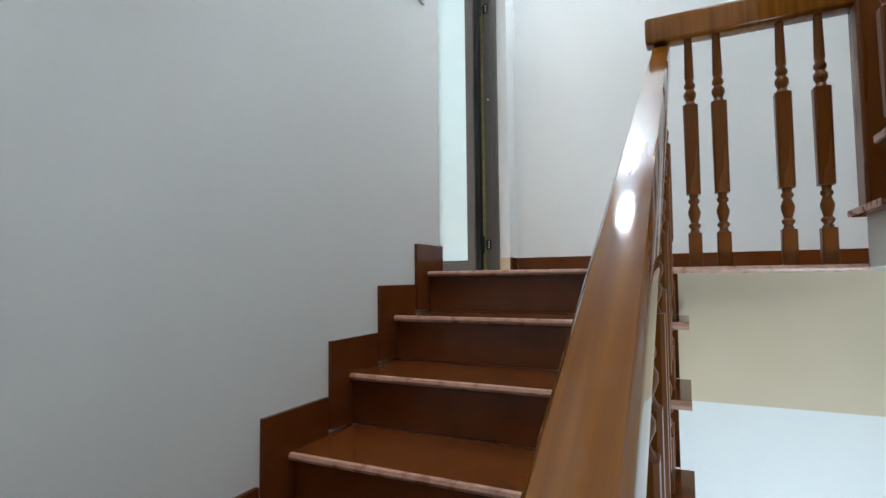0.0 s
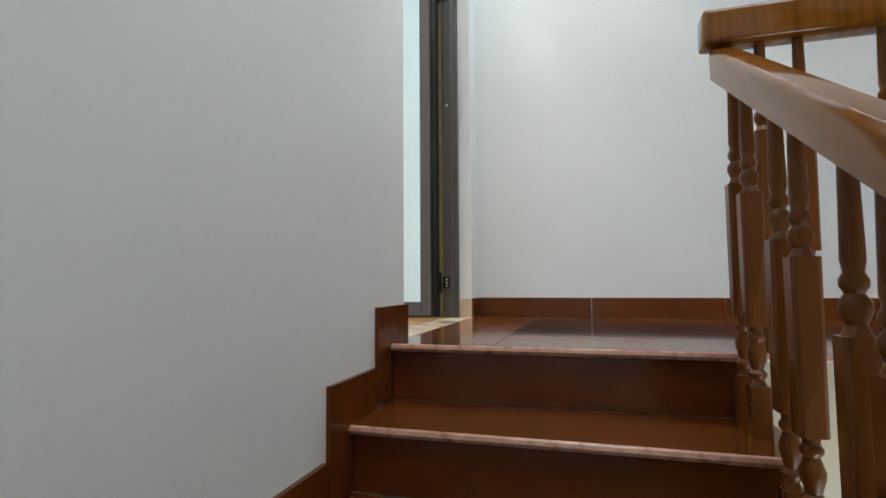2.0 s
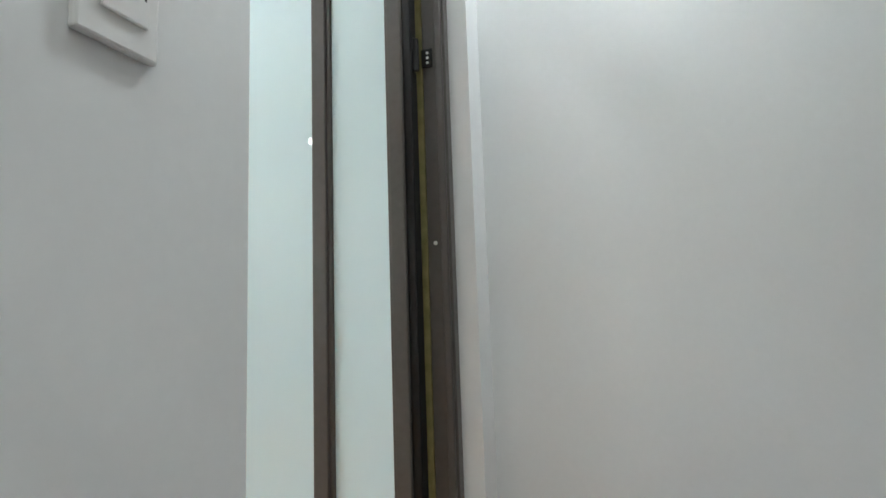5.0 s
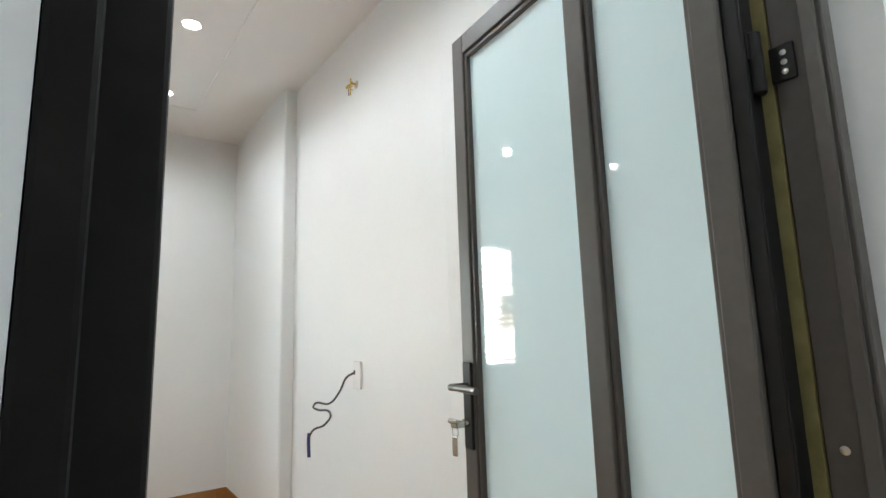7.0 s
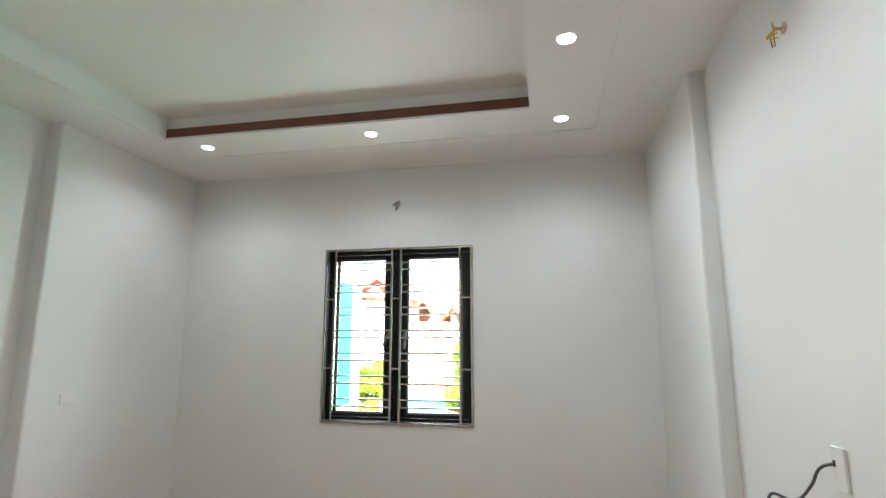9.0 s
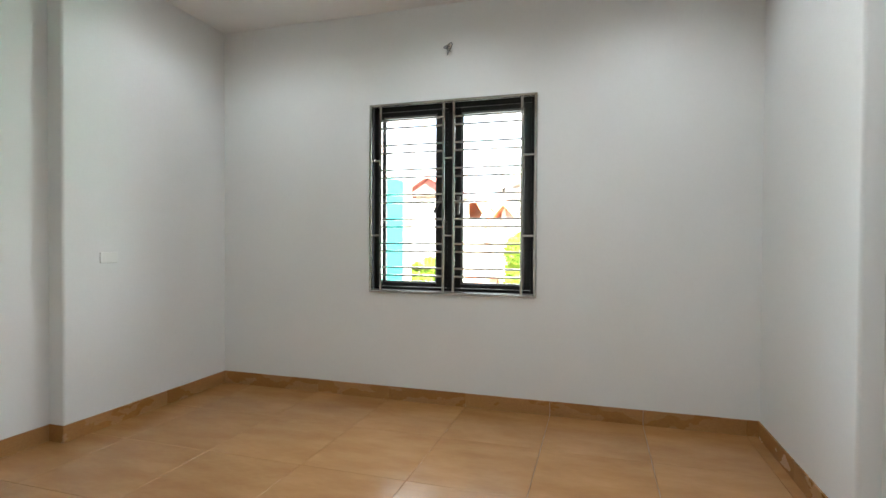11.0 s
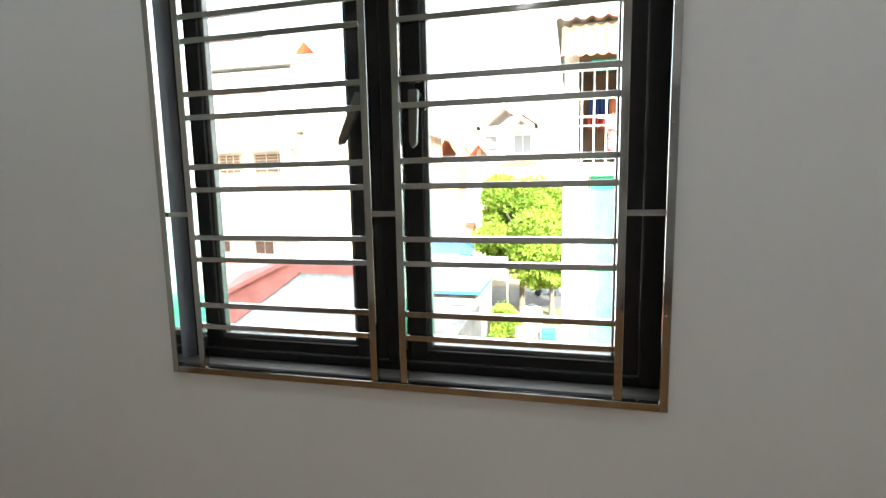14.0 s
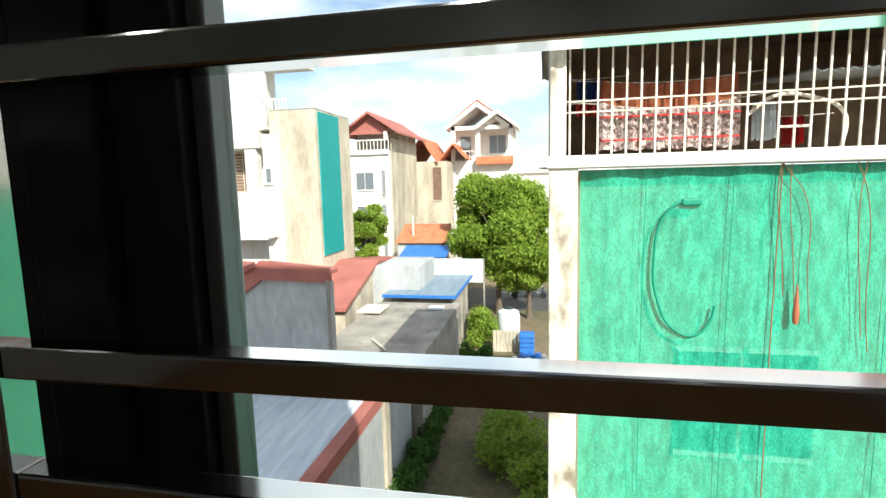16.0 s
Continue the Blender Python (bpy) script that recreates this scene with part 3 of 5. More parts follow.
def loose_wire(name, label, base, d, material):
    """A small bunch of bent wire ends that stick out of a wall."""
    t = thing(name, label, "wire ends")
    b, d = Vector(base), Vector(d)
    side = Vector((-d.y, d.x, 0))
    rng = random.Random(5)
    bm = bmesh.new()
    lathe(bm, [(0.022, -0.002), (0.022, 0.002), (0.010, 0.003)], 14, b, d.to_track_quat("Z", "Y").to_matrix().to_4x4())
    part("hole_patch", bm, GROUT, t)
    for i in range(4):
        a = rng.uniform(0, 6.28)
        o = side * math.cos(a) + Vector((0, 0, math.sin(a)))
        tube("wire", [b, b + d * 0.04 + o * 0.012, b + d * 0.05 + o * 0.034, b + d * 0.035 + side * rng.uniform(-0.03, 0.03) - Vector((0, 0, 0.01 + 0.02 * i))], 0.003, material, t)
    tube("wire", [b + d * 0.03, b + d * 0.045 - Vector((0, 0, 0.02)), b + d * 0.045 - Vector((0, 0, 0.075))], 0.002, CABLE, t)


loose_wire("lamp_wire", "yellow bare wire ends for a wall lamp", (-2.168, Y_R, 2.585), (0, -1, 0), WIRE_YELLOW)
loose_wire("wall_wire", "grey wire ends above the window", (X_WIN, -0.737, 2.605), (1, 0, 0), CABLE)

# ---------------------------------------------------------------- staircase
N_STEP = 11
stairs = thing("staircase", "polished red brown granite stairs with a pale nosing", "staircase")
XS1 = 0.985
skirt = thing("stair_skirting", "stepped red brown granite skirting along the stair wall", "skirting")
for k in range(1, N_STEP + 1):
    z, y = -RISE * k, -GO * k
    part("tread", boxes(((0.0, y + 0.012, z - 0.022), (XS1, y + GO + 0.02, z), 0.001)), GRANITE, stairs)
    bm = bmesh.new()
    prism(bm, [(y + 0.012, z), (y + 0.004, z - 0.003), (y, z - 0.011), (y + 0.004, z - 0.019), (y + 0.012, z - 0.022)], "x", 0.0, XS1)
    part("nosing", bm, NOSING, stairs, "pale nosing edge")
    part("riser", boxes(((0.0, y + 0.030, z - RISE), (XS1 - 0.03, y + 0.045, z - 0.022))), GRANITE, stairs)
for k in range(0, N_STEP):
    z, y = -RISE * k, -GO * k
    # mitred piece above each tread and beside each riser
    bm = bmesh.new()
    yl, h = y - 0.090, 0.110
    prism(bm, [(yl + 0.001, z + h), (yl + 0.001, z - RISE + 0.012), (y + 0.028, z - RISE + 0.001), (y + 0.028, z)] + [(y + 0.03, z), (y + 0.17 if k else 0.150, z), (y + 0.17 if k else 0.150, z + h)], "x", 0.0, 0.012)
    bmesh.ops.remove_doubles(bm, verts=bm.verts[:], dist=0.0005)
    part("skirting_tile", bm, GRANITE, skirt)
part("riser", boxes(((0.0, 0.030, -RISE), (XS1 - 0.03, 0.045, -0.022))), GRANITE, stairs)
bm = bmesh.new()
prism(bm, [(0.012, 0), (0.004, -0.003), (0, -0.011), (0.004, -0.019), (0.012, -0.022)], "x", 0.0, 1.47)
part("nosing", bm, NOSING, stairs, "pale nosing edge")
# concrete body under the steps
structure("stair_body", boxes(*[((0.002, -GO * k + 0.046, -RISE * k - 0.34), (XS1 - 0.04, -GO * (k - 1) + 0.046, -RISE * k - 0.024)) for k in range(1, N_STEP + 1)]), PLASTER_TAN, "tan painted underside of the stairs")
structure("lower_landing", boxes(((0.0, -5.0, -RISE * 12 - 0.2), (2.45, -GO * 11 + 0.04, -RISE * 12))), GRANITE, "polished granite lower landing")

# landing ceiling with its lamp
structure("landing_ceiling", boxes(((0.0, -0.35, 2.93), (2.45, Y_B, 3.08))), CEIL, "white ceiling over the landing")
lamp = thing("ceiling_lamp", "round white ceiling lamp over the landing, lit", "ceiling lamp", "", (0.55, 0.95, 2.93))
part("rim", lathe(bmesh.new(), [(0.095, 0), (0.095, -0.022), (0.086, -0.030), (0.082, -0.02), (0.082, 0)], 32), PLASTIC, lamp, "", True)
part("diffuser", lathe(bmesh.new(), [(0.081, -0.004), (0.081, -0.024), (0.070, -0.030)], 32), LED, lamp, "glowing white diffuser", True)
spot_lamp("landing_lamp_beam", (0.55, 0.95, 2.88), 4.2, (0.84, 0.95, 1.0), 172.0, 0.10)

# landing
structure("landing_slab", boxes(((0.0, 0.05, -0.45), (2.45, Y_B, -0.012))), PLASTER_TAN, "tan painted landing slab")
landing = structure("landing_floor", boxes(((0.0, 0.012, -0.022), (2.45, Y_B, -0.006))), GROUT, "polished red granite landing with a black inlay")
IN = (0.312, 2.10, 0.330, 0.947)
for lo, hi, m, lab in (((0.002, 0.012), (IN[0] - 0.002, 0.60), GRANITE, ""), ((0.002, 0.603), (IN[0] - 0.002, Y_B), GRANITE, ""), ((IN[0], 0.012), (1.20, IN[2] - 0.002), GRANITE, ""), ((1.203, 0.012), (2.45, IN[2] - 0.002), GRANITE, ""), ((IN[0], IN[3] + 0.002), (1.20, Y_B), GRANITE, ""), ((1.203, IN[3] + 0.002), (2.45, Y_B), GRANITE, ""), ((IN[1] + 0.002, IN[2]), (2.45, IN[3]), GRANITE, ""), ((IN[0] + 0.003, IN[2] + 0.003), (IN[1] - 0.003, IN[3] - 0.003), INLAY, "black granite inlay panel")):
    part("slab", boxes(((*lo, -0.008), (*hi, 0.0), 0.0008, 1)), m, landing, lab)
landing_skirt = tagged(new("baseboard_landing"), "red brown granite skirting on the landing wall", kind="structure")
for a, b in ((0.012, 0.582), (0.585, 1.185), (1.188, 1.788), (1.791, 2.44)):
    part("skirting_tile", boxes(((a, Y_B - 0.012, 0), (b, Y_B, 0.096), 0.0015, 1)), GRANITE, landing_skirt)
part("skirting_tile", boxes(((0.0, DOOR[1] + 0.002, 0), (0.012, Y_B - 0.012, 0.096), 0.0015, 1)), GRANITE, landing_skirt)
part("skirting_tile", boxes(((-0.064, DOOR[1] - 0.010, 0.001), (-0.001, DOOR[1], 0.094), 0.0015, 1)), SILL_TILE, landing_skirt, "cream tile in the door reveal")

# upper flight, turning back beside the lower one
upper = thing("upper_staircase", "upper flight of granite stairs with a cream side", "staircase")
XU = 1.47
for k in range(1, 12):
    z, y = RISE * k, 0.02 - GO * (k - 1)
    part("tread", boxes(((XU - 0.035, y - GO - 0.03, z - 0.022), (2.45, y + 0.02, z), 0.006)), GRANITE, upper)
    part("nosing", boxes(((XU - 0.040, y - GO, z - 0.021), (XU - 0.033, y + 0.018, z - 0.001), 0.003)), NOSING, upper)
    part("riser", boxes(((XU + 0.01, y - 0.012, z - RISE), (2.45, y, z - 0.022))), GRANITE, upper)
    part("side", boxes(((XU, y - GO - 0.012, z - RISE - 0.24 if k > 1 else -0.01), (2.44, y - 0.012, z - 0.022))), WALL, upper, "cream painted side")


# balusters: turned ends, eight-sided shaft
def baluster_mesh(h):
    bm = bmesh.new()
    s, u = 0.021, h / 0.80
    def block(z0, z1, w0, w1, c):
        rings = []
        for z, w in ((z0, w0), (z1, w1)):
            pts = [(w, w - c), (w - c, w), (c - w, w), (-w, w - c), (-w, c - w), (c - w, -w), (w - c, -w), (w, c - w)]
            rings.append([bm.verts.new((x, y, z)) for x, y in pts])
        for i in range(8):
            bm.faces.new((rings[0][i], rings[0][(i + 1) % 8], rings[1][(i + 1) % 8], rings[1][i]))
        bm.faces.new(list(reversed(rings[0])))
        bm.faces.new(rings[1])
    block(0, 0.115 * u, s, s, 0.004)
    lathe(bm, [(0.018, 0.115 * u), (0.012, 0.128 * u), (0.019, 0.138 * u), (0.019, 0.144 * u), (0.012, 0.152 * u), (0.019, 0.178 * u), (0.020, 0.190 * u), (0.012, 0.214 * u), (0.018, 0.222 * u), (0.018, 0.229 * u), (0.013, 0.236 * u), (0.015, 0.250 * u)], 14)
    block(0.250 * u, 0.560 * u, 0.0225, 0.0235, 0.007)
    lathe(bm, [(0.020, 0.560 * u), (0.013, 0.575 * u), (0.020, 0.592 * u), (0.020, 0.604 * u), (0.012, 0.616 * u), (0.018, 0.626 * u), (0.018, 0.634 * u), (0.013, 0.644 * u), (0.0155, 0.66 * u), (0.0125, 0.80 * u)], 14)
    return bm


balus_mesh = {}


def baluster(x, y, z, h, parent):
    key = round(h, 3)
    if key not in balus_mesh:
        me = bpy.data.meshes.new("baluster")
        bm = baluster_mesh(h)
        bm.normal_update()
        bm.to_mesh(me)
        bm.free()
        me.materials.append(WOOD)
        for p in me.polygons:
            p.use_smooth = True
        me.set_sharp_from_angle(angle=radians(38))
        balus_mesh[key] = me
    ob = new("baluster", balus_mesh[key])
    ob.parent = parent
    ob.location = (x, y, z)
    return ob


rail = thing("stair_railing", "varnished hardwood stair railing with turned balusters and a broad handrail", "stair railing")
RX0, RX1 = 0.898, 0.956
XB = 0.925


def rail_z(y):
    return 0.760 + 0.560 * y


def handrail(name, outline, length_axis, a, b):
    bm = bmesh.new()
    prism(bm, outline, length_axis, a, b)
    return bm


# sloping handrail: a bevelled slab sheared along the flight
bm = bmesh.new()
y0, y1 = 0.075, -GO * 11.2
sect = [(RX0, -0.088), (RX0 - 0.001, -0.022), (RX0 + 0.001, -0.008), (RX0 + 0.006, -0.0005), (RX0 + 0.032, 0.001), (RX1 - 0.006, -0.0005), (RX1 - 0.001, -0.008), (RX1 + 0.001, -0.022), (RX1, -0.088), (RX1 - 0.012, -0.094), (RX0 + 0.012, -0.094)]
va = [bm.verts.new((x, y0, rail_z(y0) + z)) for x, z in sect]
vb = [bm.verts.new((x, y1, rail_z(y1) + z)) for x, z in sect]
bm.faces.new(va)
bm.faces.new(list(reversed(vb)))
for i in range(len(sect)):
    j = (i + 1) % len(sect)
    bm.faces.new((va[i], vb[i], vb[j], va[j]))
bmesh.ops.recalc_face_normals(bm, faces=bm.faces[:])
part("handrail", bm, WOOD_RAIL, rail, "broad varnished handrail", True)
part("handrail", boxes(((RX0 - 0.021, 0.030, 0.798), (1.56, 0.112, 0.889), 0.010, 3)), WOOD_RAIL, rail, "broad varnished handrail", True)
for k in range(1, N_STEP + 1):
    for dy in (0.150, 0.246):
        y = -GO * k + dy
        baluster(XB, y, -RISE * k, round(rail_z(y) - 0.088 + RISE * k, 3), rail)
for x in (1.014, 1.101, 1.284, 1.388):
    baluster(x, 0.065, 0.0, 0.80, rail)
newel = part("newel", boxes(((1.475, 0.02, RISE), (1.565, 0.11, 1.02), 0.008)), WOOD, rail, "square newel post")
up_rail = thing("upper_railing", "varnished hardwood railing of the upper flight", "stair railing")
bm = bmesh.new()
va = [bm.verts.new((x + 0.62, 0.05, 1.02 + z)) for x, z in sect]
vb = [bm.verts.new((x + 0.62, 0.05 - GO * 9, 1.02 + RISE * 9 + z)) for x, z in sect]
bm.faces.new(va)
bm.faces.new(list(reversed(vb)))
for i in range(len(sect)):
    j = (i + 1) % len(sect)
    bm.faces.new((va[i], vb[i], vb[j], va[j]))
bmesh.ops.recalc_face_normals(bm, faces=bm.faces[:])
part("handrail", bm, WOOD_RAIL, up_rail, "", True)
for k in range(1, 10):
    for dy in (-0.09, -0.21):
        y = 0.02 - GO * (k - 1) + dy
        baluster(XU + 0.055, y, RISE * k, 0.80, up_rail)

# ---------------------------------------------------------------- outside
G = -8.0                         # ground
FOOT = -9.6                      # foot of the walls, under the ground
STUCCO_W = grain(mat("white house paint", (0.74, 0.72, 0.68), 0.8), (0.66, 0.63, 0.58), (0.78, 0.77, 0.74), 0.5, stretch=(1, 1, 0.35), detail=8, fine=(0.9, 1.05), bump_scale=6)
STUCCO_B = grain(mat("stained beige render", (0.52, 0.45, 0.34), 0.9), (0.36, 0.31, 0.24), (0.62, 0.54, 0.42), 0.9, stretch=(1, 1, 0.4), detail=8, fine=(0.8, 1.1), bump_scale=7)
STUCCO_G = grain(mat("grey cement render", (0.42, 0.43, 0.43), 0.9), (0.33, 0.34, 0.34), (0.50, 0.51, 0.51), 0.8, stretch=(1, 1, 0.4), detail=8, fine=(0.85, 1.1), bump_scale=6)
CONCRETE = grain(mat("weathered concrete", (0.30, 0.27, 0.23), 0.9), (0.20, 0.18, 0.155), (0.40, 0.36, 0.31), 0.9, detail=9, fine=(0.8, 1.15), bump_scale=9)
ROOF_RED = grain(mat("red painted roof", (0.38, 0.12, 0.095), 0.75), (0.31, 0.10, 0.08), (0.44, 0.15, 0.12), 1.2, detail=8, fine=(0.88, 1.1), bump_scale=10)
ROOF_ORANGE = grain(mat("orange clay tile roof", (0.55, 0.17, 0.075), 0.8), (0.45, 0.13, 0.055), (0.62, 0.22, 0.11), 2.0, detail=8, fine=(0.8, 1.15), bump_scale=14)
METAL_ROOF = grain(mat("pale corrugated sheet", (0.52, 0.57, 0.62), 0.45), (0.44, 0.49, 0.55), (0.60, 0.64, 0.68), 1.5, stretch=(0.6, 4, 1), detail=7, rough=(0.35, 0.6))
# shed's sheet darkened to blue grey in place of a cast shadow
SHED_ROOF_SHADED = grain(mat("roof sheet with shade in its colour", (0.20, 0.27, 0.34), 0.5), (0.16, 0.22, 0.29), (0.25, 0.32, 0.39), 1.2, stretch=(0.6, 3, 1), detail=7, fine=(0.9, 1.08), bump_scale=12)
BLUE_PAINT = grain(mat("blue painted metal", (0.03, 0.16, 0.50), 0.5), (0.025, 0.13, 0.43), (0.04, 0.20, 0.58), 2.0)
TEAL = grain(mat("teal painted sheet", (0.0, 0.26, 0.25), 0.7), (0.0, 0.24, 0.23), (0.005, 0.29, 0.28), 1.0, stretch=(6, 1, 1))
SHUTTER = grain(mat("brown timber shutter", (0.17, 0.10, 0.07), 0.7), (0.13, 0.075, 0.05), (0.22, 0.13, 0.09), 3.0)
PANE_DARK = mat("dark window pane", (0.05, 0.06, 0.07), 0.12)
# far panes are lightened, haze put into their colour
PANE_FAR = mat("window pane greyed for haze", (0.16, 0.18, 0.20), 0.2)
# opaque green stands in for the netting of the upper strip
NET_OPAQUE = grain(mat("opaque green net", (0.0, 0.36, 0.22), 0.7), (0.0, 0.28, 0.17), (0.03, 0.46, 0.30), 3.0, detail=8, fine=(0.8, 1.15), bump_scale=20)
POST_OLD = grain(mat("peeling cream paint on concrete", (0.6, 0.55, 0.45), 0.9), (0.27, 0.22, 0.16), (0.72, 0.67, 0.57), 3.2, stretch=(1, 1, 0.6), detail=10, fine=(0.82, 1.08), bump_scale=30, spread=(0.36, 0.50))
DIRT = grain(mat("bare earth and weeds", (0.17, 0.115, 0.07), 0.95), (0.075, 0.085, 0.035), (0.23, 0.155, 0.10), 0.35, detail=10, fine=(0.75, 1.2), bump_scale=4)
ASPHALT = grain(mat("worn asphalt", (0.06, 0.06, 0.06), 0.9), (0.045, 0.045, 0.046), (0.080, 0.078, 0.075), 0.8, detail=9, fine=(0.85, 1.15), bump_scale=30)
LEAF = grain(mat("green leaves", (0.07, 0.14, 0.02), 0.6, spec=0.2), (0.13, 0.22, 0.03), (0.30, 0.40, 0.06), 0.9)
LEAF_D = grain(mat("dark hedge leaves", (0.035, 0.09, 0.02), 0.55, spec=0.2), (0.030, 0.080, 0.014), (0.08, 0.17, 0.035), 3.0)
for _lm, _tint in ((LEAF, (0.34, 0.46, 0.05, 1)), (LEAF_D, (0.12, 0.24, 0.04, 1))):
    _n = _lm.node_tree
    _l, _m1 = _n.nodes.new("ShaderNodeBsdfTranslucent"), _n.nodes.new("ShaderNodeMixShader")
    _l.inputs["Color"].default_value = _tint
    _m1.inputs[0].default_value = 0.35
    _n.links.new(_n.nodes["Principled BSDF"].outputs[0], _m1.inputs[1])
    _n.links.new(_l.outputs[0], _m1.inputs[2])
    _n.links.new(_m1.outputs[0], _n.nodes["Material Output"].inputs["Surface"])
BARK = grain(mat("grey brown bark", (0.13, 0.10, 0.075), 0.95), (0.09, 0.07, 0.05), (0.17, 0.13, 0.10), 4.0, stretch=(3, 3, 0.6))
WHITE_METAL = grain(mat("white painted bars", (0.72, 0.66, 0.56), 0.5), (0.60, 0.50, 0.38), (0.78, 0.75, 0.68), 8.0)
# mottled brown for the brick parapet and the balcony's inner wall and ceiling
BROWN_MOTTLE = grain(mat("mottled brown surface", (0.20, 0.13, 0.08), 0.85), (0.12, 0.08, 0.05), (0.28, 0.19, 0.12), 2.5, detail=8)
AWNING = grain(mat("red orange corrugated awning", (0.45, 0.12, 0.06), 0.6), (0.38, 0.095, 0.045), (0.52, 0.16, 0.085), 1.2, stretch=(1, 5, 1))
ROPE = mat("brown rope", (0.22, 0.12, 0.06), 0.9)
HOSE = mat("dull green hose", (0.0, 0.24, 0.15), 0.6)
WHITE_CLOTH = grain(mat("white plastic sheet", (0.72, 0.74, 0.76), 0.6), (0.64, 0.67, 0.70), (0.78, 0.80, 0.82), 2.0)
BLUE_CLOTH = mat("blue cloth", (0.05, 0.12, 0.38), 0.9)
RED_CLOTH = mat("red cloth", (0.48, 0.035, 0.03), 0.9)

CLOTH = mat("patterned pink and brown cloth", (0.6, 0.4, 0.35), 0.9)
_n = CLOTH.node_tree
_b = _n.nodes["Principled BSDF"]
_tc = _n.nodes.new("ShaderNodeTexCoord")
_v = _n.nodes.new("ShaderNodeTexNoise")
_v.inputs["Scale"].default_value, _v.inputs["Detail"].default_value, _v.inputs["Distortion"].default_value = 11.0, 1.0, 2.5
_r = _n.nodes.new("ShaderNodeValToRGB")
_r.color_ramp.interpolation = "CONSTANT"
_r.color_ramp.elements[0].color = (0.36, 0.20, 0.19, 1)
_r.color_ramp.elements[1].position, _r.color_ramp.elements[1].color = 0.46, (0.82, 0.70, 0.67, 1)
_n.links.new(_tc.outputs["Object"], _v.inputs["Vector"])
_n.links.new(_v.outputs["Fac"], _r.inputs["Fac"])
_n.links.new(_r.outputs["Color"], _b.inputs["Base Color"])

NET = grain(mat("green shade netting", (0.0, 0.45, 0.28), 0.8), (0.0, 0.38, 0.24), (0.05, 0.74, 0.49), 4.2, stretch=(1, 2.6, 0.8), detail=14, fine=(0.50, 1.40), bump_scale=34, spread=(0.30, 0.70))
_n = NET.node_tree
_b = _n.nodes["Principled BSDF"]
_o = _n.nodes["Material Output"]
_t = _n.nodes.new("ShaderNodeBsdfTransparent")
_l = _n.nodes.new("ShaderNodeBsdfTranslucent")
_l.inputs["Color"].default_value = (0.0, 0.42, 0.27, 1)
_m1, _m2 = _n.nodes.new("ShaderNodeMixShader"), _n.nodes.new("ShaderNodeMixShader")
_m1.inputs[0].default_value, _m2.inputs[0].default_value = 0.25, 0.32
_n.links.new(_b.outputs[0], _m1.inputs[1])
_n.links.new(_l.outputs[0], _m1.inputs[2])
_n.links.new(_m1.outputs[0], _m2.inputs[1])
_n.links.new(_t.outputs[0], _m2.inputs[2])
_n.links.new(_m2.outputs[0], _o.inputs["Surface"])

bm = bmesh.new()
box(bm, (-420, -400, G - 0.5), (400, 400, G))
structure("ground", bm, DIRT, "bare brown earth with weeds")
structure("road", boxes(((-48.0, -200, G), (-40.6, 200, G + 0.03))), ASPHALT, "worn grey asphalt street")
# lower storeys of the house that the camera stands in
structure("house_base", boxes(((-4.525, -2.9, G), (2.6, 1.51, -3.41))), STUCCO_W, "white painted lower storey")


def far_window(parent, axis, v, a0, a1, z0, z1, n=2, material=PANE_FAR, frame=STUCCO_W, bars=False):
    """A recessed window in a far wall: axis is the wall's normal, a the other horizontal axis."""
    def bx(lo_d, hi_d, a, b, c, d):
        return ((v + lo_d, a, c), (v + hi_d, b, d)) if axis == "x" else ((a, v + lo_d, c), (b, v + hi_d, d))
    w = part("window", boxes(bx(0.0, 0.06, a0 - 0.08, a1 + 0.08, z1, z1 + 0.09), bx(0.0, 0.10, a0 - 0.10, a1 + 0.10, z0 - 0.10, z0), bx(0.0, 0.06, a0 - 0.08, a0, z0, z1), bx(0.0, 0.06, a1, a1 + 0.08, z0, z1)), frame, parent)
    for i in range(n):
        c, d = a0 + (a1 - a0) * i / n, a0 + (a1 - a0) * (i + 1) / n
        part("pane", boxes(bx(0.004, 0.03, c + 0.03, d - 0.03, z0 + 0.02, z1 - 0.02)), material, w)
    if bars:
        bm = bmesh.new()
        k = int((z1 - z0) / 0.17)
        for i in range(1, k):
            z = z0 + (z1 - z0) * i / k
            box(bm, *bx(0.03, 0.05, a0 + 0.03, a1 - 0.03, z - 0.02, z + 0.02))
        part("slats", bm, frame, w)
    return w


def ridge_roof(parent, x0, x1, y0, y1, z0, z1, material, along="x", t=0.16, name="roof"):
    """A gabled roof slab with its ridge along one axis."""
    bm = bmesh.new()
    a0, a1 = (y0, y1) if along == "x" else (x0, x1)
    m = (a0 + a1) / 2
    prism(bm, [(a0, z0), (m, z1), (a1, z0), (a1, z0 - t), (m, z1 - t * 1.3), (a0, z0 - t)], along, *((x0, x1) if along == "x" else (y0, y1)))
    return part(name, bm, material, parent)


